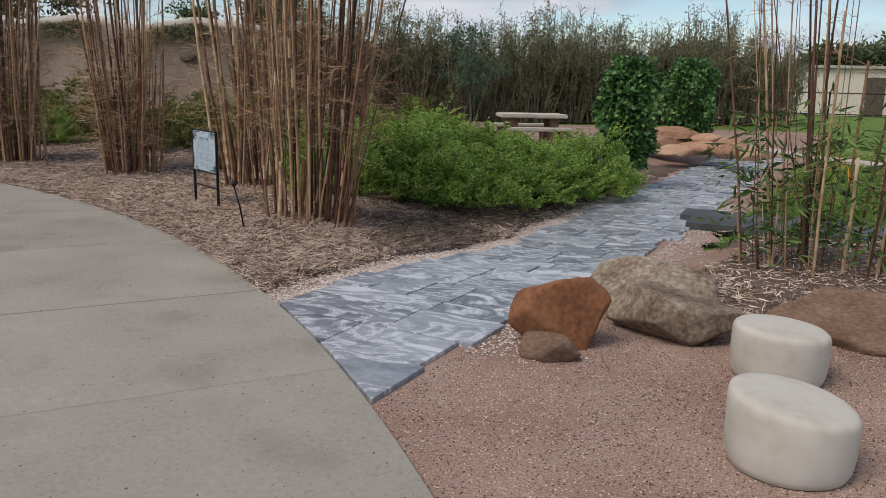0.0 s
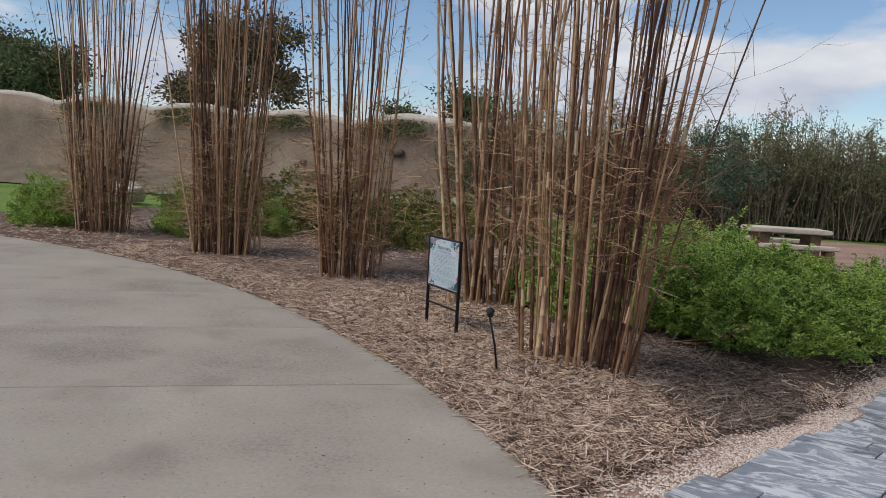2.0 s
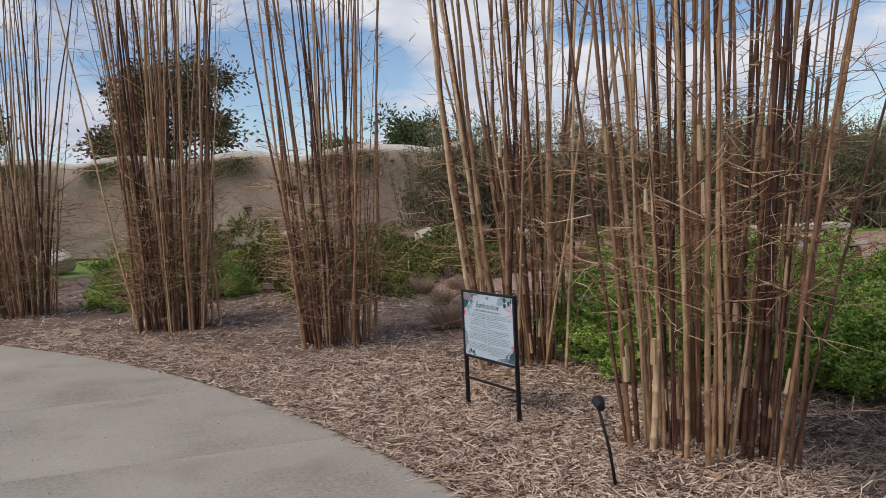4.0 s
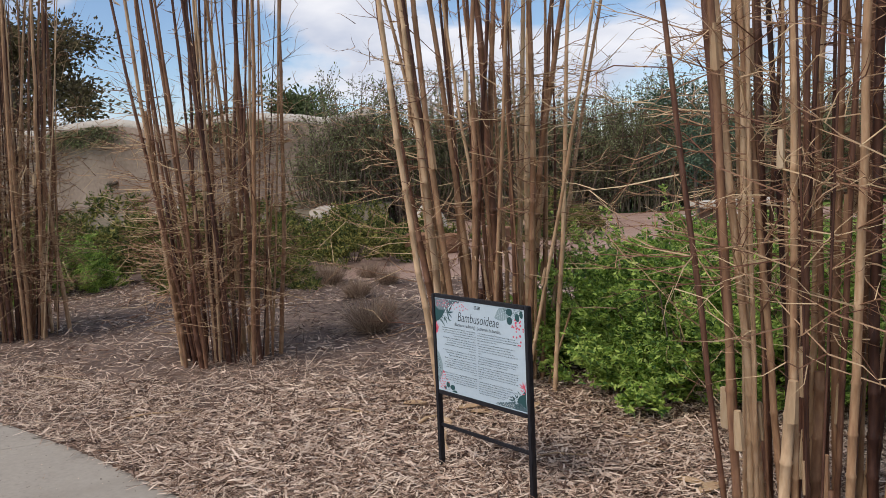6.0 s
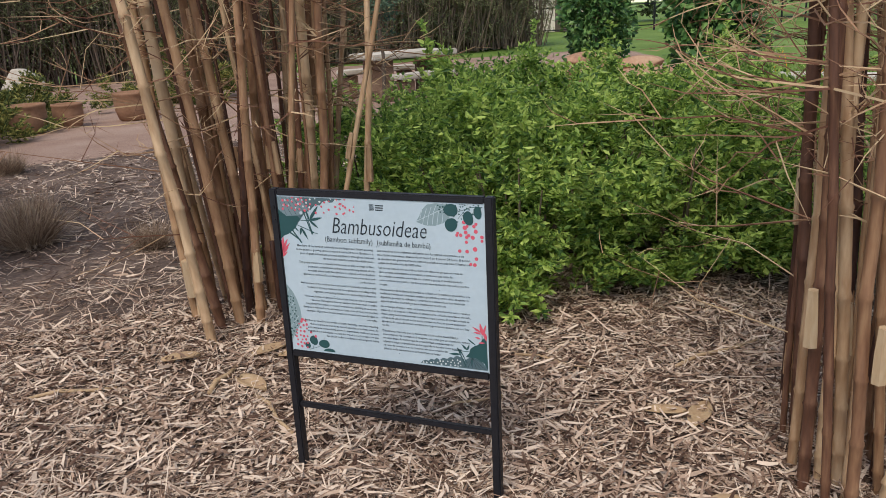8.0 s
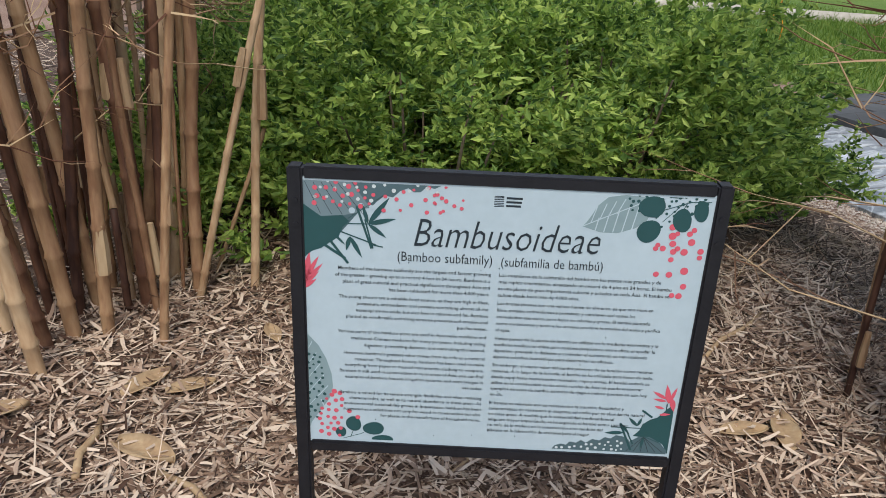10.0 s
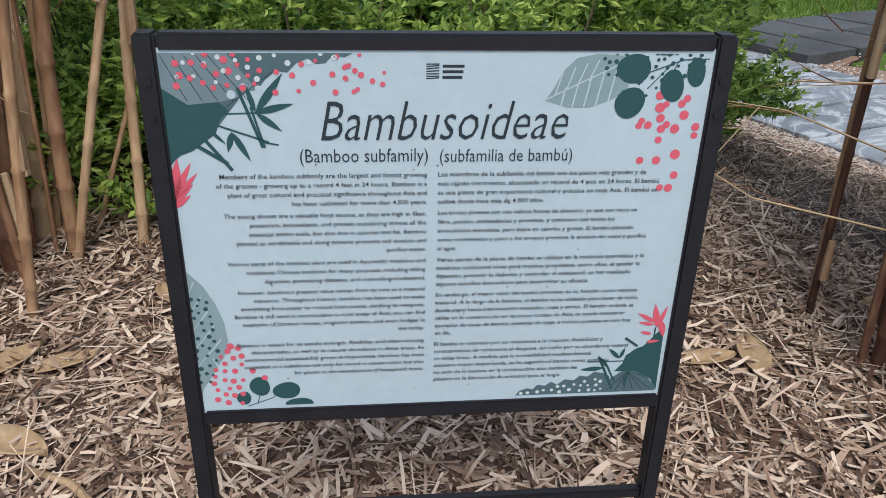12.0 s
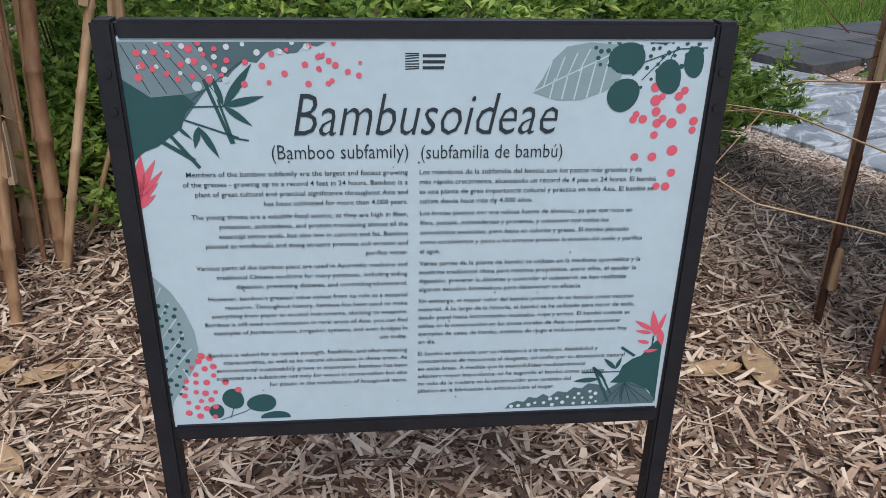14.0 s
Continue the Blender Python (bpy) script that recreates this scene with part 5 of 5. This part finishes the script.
paragraph(["Varias partes de la planta de bambú se utilizan en la medicina ayurvédica y la", "medicina tradicional china para muchos propósitos, entre ellos, el ayudar la", "digestión, prevenir la diabetes y controlar el colesterol; se han realizado", "algunos estudios biomédicos para determinar su eficacia."], .2975, .2015, .0109, .2550, "LEFT")
paragraph(["Sin embargo, el mayor valor del bambú proviene de su función como recurso", "material. A lo largo de la historia, el bambú se ha utilizado para hacer de todo,", "desde papel hasta instrumentos musicales, ropa y armas. El bambú todavía se", "utiliza en la construcción en las zonas rurales de Asia; se puede encontrar", "ejemplos de casas de bambú, sistemas de riego e incluso puentes en uso hoy", "en día."], .2970, .1537, .0109, .2560, "LEFT")
paragraph(["El bambú es valorado por su resistencia a la tracción, flexibilidad y", "características de resistencia al desgaste, así como por su abundancia natural", "en estas áreas. A medida que la sostenibilidad medioambiental", "adquiere mayor importancia, se ha sugerido el bambú como sustituto", "no solo de la madera en la construcción sino también del", "plástico en la fabricación de artículos para el hogar."], .2967, .0828, .0106, .2520, "LEFT")


# ---- litter on the beds ----
def dark_patch(x, y):
    """1 on the dark patches by the clumps that pale litter leaves free, one of them bare soil; 0 elsewhere."""
    j = 0.35 * vnoise(x, y, 1.4, 17)
    a = 1 - step(0.75, 1.1, math.hypot((x + 4.75) / 0.85, (y - 13.2) / 1.15) + j)
    # east of the near clump: pale litter thinned, darker straw in its place
    b = 1 - step(0.6, 1.3, math.hypot((x - 0.0) / 0.8, (y - 8.9) / 1.3) + j)
    c = 1 - step(0.7, 1.1, math.hypot((x + 9.7) / 0.9, (y - 13.6) / 0.9) + j)
    return max(a, 0.75 * b, 0.8 * c)


def litter(name, n, box, length, width, seed, material, label, tilt=0.16, dens=None, lift=0.012, bare=False):
    rng = np.random.default_rng(seed)
    pts = []
    while len(pts) < n:
        x, y = rng.uniform(box[0], box[1]), rng.uniform(box[2], box[3])
        if on_concrete(x, y, -0.03 + 0.05 * rng.random()):
            continue
        w = bed_weight(x, y) * (dark_patch(x, y) if bare else 1 - dark_patch(x, y))
        if w < 0.35 * rng.random() + 0.25 or (dens and rng.random() > dens(x, y)):
            continue
        pts.append((x, y, max(bed_z(x, y), 0.004 if on_concrete(x, y, 0.03) else -1) + rng.uniform(0.0, lift)))
    p = np.array(pts)
    a = rng.uniform(0, 2 * np.pi, n)
    d = np.stack([np.cos(a), np.sin(a), rng.normal(0.04, tilt, n)], 1)
    le = rng.uniform(length[0], length[1], n)
    v, f = strips(p - d * le[:, None] * 0.3, d, le, rng.uniform(width[0], width[1], n), rng, 0.12, 2)
    ob = mesh(name, v, f, material)
    return tagged(ob, label, "litter", kind="stuff")


litter("bamboo_litter", 34000, (-4.6, -0.6, 7.6, 11.0), (0.025, 0.075), (0.004, 0.012), 1, STRAW, "pale dry bamboo leaves and chips strewn round the sign")
litter("straw_litter", 15000, (-5.2, -0.2, 7.0, 11.6), (0.08, 0.22), (0.002, 0.0045), 2, STRAW, "long dry straw and stalks lying on the bed")
litter("straw_litter", 26000, (-15, 3.0, 6.0, 16.5), (0.07, 0.22), (0.003, 0.008), 3, STRAW, "dry straw scattered over the whole bed", lift=0.02)
litter("leaf_litter", 16000, (-13, 3.0, 6.0, 16.5), (0.03, 0.09), (0.008, 0.018), 4, STRAW, "dry leaf scraps scattered over the whole bed", lift=0.02)
litter("straw_litter", 9000, (-1.2, 1.0, 7.3, 10.6), (0.05, 0.2), (0.003, 0.008), 9, STRAW_DARK, "darker grey-brown straw beside the bamboo", lift=0.02, bare=True)
litter("straw_litter", 2500, (-5.8, -3.7, 11.9, 14.6), (0.05, 0.16), (0.003, 0.008), 10, STRAW_DARK, "old dark straw on bare soil between clumps", lift=0.01, bare=True)


def near_walk(x, y):
    return 1.0 if math.hypot(x - CX, y - CY) < CR + 0.9 + 0.5 * vnoise(x, y, 1.1, 21) else 0.0


litter("bamboo_litter", 14000, (-4.2, -0.9, 8.0, 11.0), (0.03, 0.08), (0.005, 0.013), 6, STRAW, "broad pale bamboo leaf scraps round the sign", lift=0.03)
litter("straw_litter", 22000, (-9.5, 0.3, 5.2, 12.2), (0.04, 0.15), (0.003, 0.008), 7, STRAW, "dry straw along the edge of the concrete walk", dens=near_walk, lift=0.02)
litter("straw_litter", 9000, (-1.6, 1.0, 6.0, 10.0), (0.05, 0.16), (0.003, 0.008), 8, STRAW, "dry straw between the bamboo and the slate path", lift=0.02)
litter("leaf_litter", 6500, (2.2, 5.6, 6.0, 10.2), (0.03, 0.09), (0.006, 0.016), 5, STRAW, "pale leaf scraps under the open bamboo clump")


def fallen(x, y, length, r, turn, label, z=0.02):
    v, f = tube([(-length / 2, 0, 0), (-length / 6, 0.01, 0.012), (length / 6, -0.008, 0.008), (length / 2, 0, 0.004)], [r, r * 1.05, r * 0.95, r * 0.7], 6)
    ob = mesh("fallen_cane", v, f, SHEATH, smooth=True)
    ob.matrix_world = pose(x, y, max(bed_z(x, y), 0) + z * 0.5, 0, 0, turn)
    tagged(ob, label, "cane", "fallen canes")


for x, y, L, r, t in [(-3.69, 10.2, 0.32, 0.007, -8), (-4.9, 10.1, 0.4, 0.006, 25), (-1.35, 9.55, 0.45, 0.007, 10), (-1.95, 9.75, 0.3, 0.005, -50), (-3.0, 9.75, 0.35, 0.008, -75),
                      (-2.35, 9.55, 0.28, 0.005, 5), (-2.2, 8.6, 0.4, 0.005, -30), (-1.1, 9.05, 0.35, 0.012, -20), (-3.15, 10.1, 0.22, 0.01, 60), (-6.2, 10.9, 0.5, 0.006, -10), (-2.6, 7.9, 0.3, 0.005, 15)]:
    fallen(x, y, L, r, t, "short dry bamboo cane lying on the litter")


def husk(x, y, s, turn, label):
    """A broad dry sheath, curled like a boat."""
    n, k = 9, 5
    vs = []
    for i in range(n):
        t = i / (n - 1)
        w = 0.5 * math.sin(math.pi * min(1, t * 0.9 + 0.08)) ** 0.7
        for j in range(k):
            q = j / (k - 1) * 2 - 1
            vs.append(((t - 0.5) * s * 2.2, q * w * s, 0.26 * s * q * q * (0.6 + 0.4 * t) + 0.03 * s * math.sin(5 * t)))
    fs = [(i * k + j, i * k + j + 1, (i + 1) * k + j + 1, (i + 1) * k + j) for i in range(n - 1) for j in range(k - 1)]
    me = mesh("dry_husk", vs, fs, SHEATH, smooth=True)
    so = me.modifiers.new("thick", "SOLIDIFY")
    so.thickness = 0.003
    me.matrix_world = pose(x, y, max(bed_z(x, y), 0) + 0.014, 0, 0, turn)
    tagged(me, label, "husk", "fallen husks")


for x, y, s, t in [(-1.78, 9.23, 0.06, -30), (-1.69, 9.17, 0.075, 40), (-2.95, 10.28, 0.07, 20), (-2.86, 10.2, 0.06, -10), (-3.05, 10.0, 0.08, -60), (-2.55, 10.35, 0.05, 80), (-3.3, 10.35, 0.07, 0),
                   (-1.45, 8.5, 0.06, 15), (-1.2, 8.2, 0.07, 70), (-1.9, 8.75, 0.05, -20)]:
    husk(x, y, s, t, "broad curled dry bamboo sheath on the litter")


def pebbles(name, n, place, size, seed, material, label):
    """Loose angular stones, eight faces each."""
    rng = np.random.default_rng(seed)
    pts = []
    while len(pts) < n:
        q = place(rng)
        if q:
            pts.append(q)
    c = np.array(pts)
    r = rng.uniform(size[0], size[1], (n, 1, 1)) * rng.uniform(0.6, 1.3, (n, 6, 1))
    unit = np.array([[1, 0, 0], [0, 1, 0], [-1, 0, 0], [0, -1, 0], [0, 0, 0.65], [0, 0, -0.65]], float)
    a = rng.uniform(0, 6.28, n)
    rot = np.stack([np.stack([np.cos(a), -np.sin(a), 0 * a], 1), np.stack([np.sin(a), np.cos(a), 0 * a], 1), np.stack([0 * a, 0 * a, 1 + 0 * a], 1)], 1)
    v = np.einsum("nij,kj->nki", rot, unit) * r + c[:, None, :]
    i = np.arange(n)[:, None] * 6
    f = np.concatenate([i + t for t in ([0, 1, 4], [1, 2, 4], [2, 3, 4], [3, 0, 4], [1, 0, 5], [2, 1, 5], [3, 2, 5], [0, 3, 5])], 0)
    return tagged(mesh(name, v.reshape(-1, 3), f, material), label, "gravel", kind="stuff")


def on_gravel(rng):
    x, y = rng.uniform(0.5, 4.0), rng.uniform(2.4, 6.4)
    s, v = path_sv(x, y)
    if on_concrete(x, y, 0.01) or PV0 < v < PV1 + 0.03 and s > -1.2:
        return None
    return x, y, -0.02


def on_strip(rng):
    s, v = rng.uniform(0.2, 9), PV0 - 0.02 - abs(rng.normal(0, 0.17))
    if rng.random() < 0.25:
        v = PV1 + 0.05 + abs(rng.normal(0, 0.2))
    x, y = path_xy(s, v)
    if on_concrete(x, y, 0.01):
        return None
    return x, y, max(-0.018 - fall(x, y), bed_z(x, y)) + 0.002


pebbles("gravel_stones", 36000, on_gravel, (0.0028, 0.0066), 1, GRAVEL_CHIP, "loose pink granite chips")
pebbles("gravel_stones", 16000, on_strip, (0.006, 0.013), 2, GRAVEL_PALE, "pale pinkish gravel chips edging the slate path")


def walk_specks(rng):
    x, y = rng.uniform(-7, 1.5), rng.uniform(0.5, 10.5)
    e = math.hypot(x - CX, y - CY) - CR
    return (x, y, 0.002) if e < -0.01 and rng.random() < (0.25 + 0.75 * math.exp(e * 2.5)) else None


pebbles("walk_debris", 900, walk_specks, (0.002, 0.006), 3, STRAW, "tiny bits of dry litter blown onto the concrete")


def grass_stuff():
    rng = np.random.default_rng(9)
    pts = []
    while len(pts) < 30000:
        x, y = rng.uniform(2.0, 12), rng.uniform(9.3, 22)
        s, v = path_sv(x, y)
        if v > 1.25 and bed_weight(x, y) < 0.2 and rng.random() < 1.3 - 0.05 * y and abs((y - 11.45) + 0.25 * (x - 3.1)) > 0.75:
            pts.append((x, y, -0.11 - fall(x, y)))
    p = np.array(pts)
    n = len(p)
    d = np.stack([rng.normal(0, 0.35, n), rng.normal(0, 0.35, n), np.ones(n)], 1)
    v, f = strips(p, d, rng.uniform(0.06, 0.13, n), np.full(n, 0.008), rng, 0.3, 2)
    return tagged(mesh("grass_blades", v, f, BLADE), "short green lawn grass blades", "grass", kind="stuff")


grass_stuff()


# ---- paving ----
def clip(poly, px, py, nx, ny):
    """Keeps the side of the line towards (nx, ny)."""
    out = []
    for i, a in enumerate(poly):
        b = poly[(i + 1) % len(poly)]
        da, db = (a[0] - px) * nx + (a[1] - py) * ny, (b[0] - px) * nx + (b[1] - py) * ny
        if da >= 0:
            out.append(a)
        if da * db < 0:
            t = da / (da - db)
            out.append((a[0] + (b[0] - a[0]) * t, a[1] + (b[1] - a[1]) * t))
    return out


def inset(poly, d):
    out, n = [], len(poly)
    for i in range(n):
        a, b, c = Vector(poly[i - 1]), Vector(poly[i]), Vector(poly[(i + 1) % n])
        e, f = (b - a).normalized(), (c - b).normalized()
        m = Vector((-e.y - f.y, e.x + f.x))
        m = m / max(0.35, m.length) if m.length > 1e-6 else Vector((-e.y, e.x))
        k = d / max(0.5, abs(m.dot(Vector((-e.y, e.x)))))
        out.append((b.x + m.x * k, b.y + m.y * k))
    return out


def stone(name, poly, z0, z1, chamfer, material, parent, tilt=(0, 0)):
    """A paving piece: its outline raised to z1 with a worn edge."""
    n = len(poly)
    cx, cy = sum(p[0] for p in poly) / n, sum(p[1] for p in poly) / n
    top = inset(poly, chamfer)

    def zt(x, y):
        return z1 + (x - cx) * tilt[0] + (y - cy) * tilt[1]
    vs = [(x - cx, y - cy, z0) for x, y in poly] + [(x - cx, y - cy, zt(x, y) - chamfer * 0.8) for x, y in poly] + [(x - cx, y - cy, zt(x, y)) for x, y in top]
    fs = [(i, (i + 1) % n, n + (i + 1) % n, n + i) for i in range(n)] + [(n + i, n + (i + 1) % n, 2 * n + (i + 1) % n, 2 * n + i) for i in range(n)] + [tuple(range(2 * n, 3 * n))]
    ob = mesh(name, vs, fs, material, parent)
    ob.location = (cx, cy, 0)
    return ob


def concrete_walk():
    walk_floor = tagged(new("pavement"), "broad curved concrete walk with straight control joints", "pavement", kind="structure")
    jd = Vector((math.cos(radians(36.3)), math.sin(radians(36.3))))
    jn = Vector((-jd.y, jd.x))
    j0 = Vector((-0.64, 5.87)).dot(jn)
    edge = [(CX + CR * math.cos(radians(a)), CY + CR * math.sin(radians(a))) for a in [x * 0.6 - 20 for x in range(0, 220)]]
    outline = edge + [(-34, 8), (-34, -16), (4, -16)]
    joints = [(j0 - 1.72 - 1.86 * k, 0.003) for k in range(9, 0, -1)] + [(j0 - 1.72, 0.002), (j0, 0.011), (j0 + 2.03, 0.005)] + [(j0 + 2.03 + 1.9 * k, 0.003) for k in range(1, 9)]
    for i, ((a, ga), (b, gb)) in enumerate(zip(joints, joints[1:])):
        q = clip(outline, *(jn * (a + ga)), jn.x, jn.y)
        q = clip(q, *(jn * (b - gb)), -jn.x, -jn.y) if q else q
        if len(q) > 2:
            stone("concrete_slab", q, -0.12, 0.004 * (i % 2) * 0.3, 0.004, CONCRETE, walk_floor)


concrete_walk()


def slate_path():
    floor = tagged(new("path"), "path of irregular blue-grey slate slabs streaked with white veins", "path", kind="structure")
    rng = random.Random(12)
    s = -1.3
    while s < 17:
        d = rng.choice((0.26, 0.36, 0.46, 0.56))
        v = PV0 - rng.uniform(-0.02, 0.10)
        end = PV1 + rng.uniform(-0.08, 0.14)
        while v < end - 0.08:
            L = rng.choice((0.34, 0.5, 0.7, 0.92))
            if end - v - L < 0.22:
                L = end - v
            g = 0.0035
            poly = [path_xy(s + g, v + g), path_xy(s + g, v + L - g), path_xy(s + d - g, v + L - g), path_xy(s + d - g, v + g)]
            poly = [(x + rng.gauss(0, 0.002), y + rng.gauss(0, 0.002)) for x, y in poly]
            cx, cy = sum(p[0] for p in poly) / 4 - CX, sum(p[1] for p in poly) / 4 - CY
            h = math.hypot(cx, cy)
            nx, ny = cx / h, cy / h
            poly = clip(poly, CX + nx * (CR + 0.012), CY + ny * (CR + 0.012), nx, ny)
            if len(poly) > 2:
                fz = fall(*path_xy(s + d / 2, v + L / 2))
                stone("slate_slab", poly, -0.06 - fz, 0.006 - fz + rng.gauss(0, 0.0025), 0.004, SLATE, floor, (rng.gauss(0, 0.004), -0.026 * (fz > 0.001) + rng.gauss(0, 0.004)))
            v += L
        s += d
    # a spur of darker slabs leading away across the lawn
    for i in range(9):
        for j in range(2):
            x0, y0 = 2.95 + i * 0.62, 10.95 + j * 0.62 - i * 0.155
            a = radians(-14)
            poly = [(x0 + math.cos(a) * u - math.sin(a) * w, y0 + math.sin(a) * u + math.cos(a) * w) for u, w in ((0.005, 0.005), (0.605, 0.005), (0.605, 0.605), (0.005, 0.605))]
            stone("slate_slab", poly, -0.40, -0.195 + rng.gauss(0, 0.002), 0.004, SLATE_DARK, floor)


slate_path()
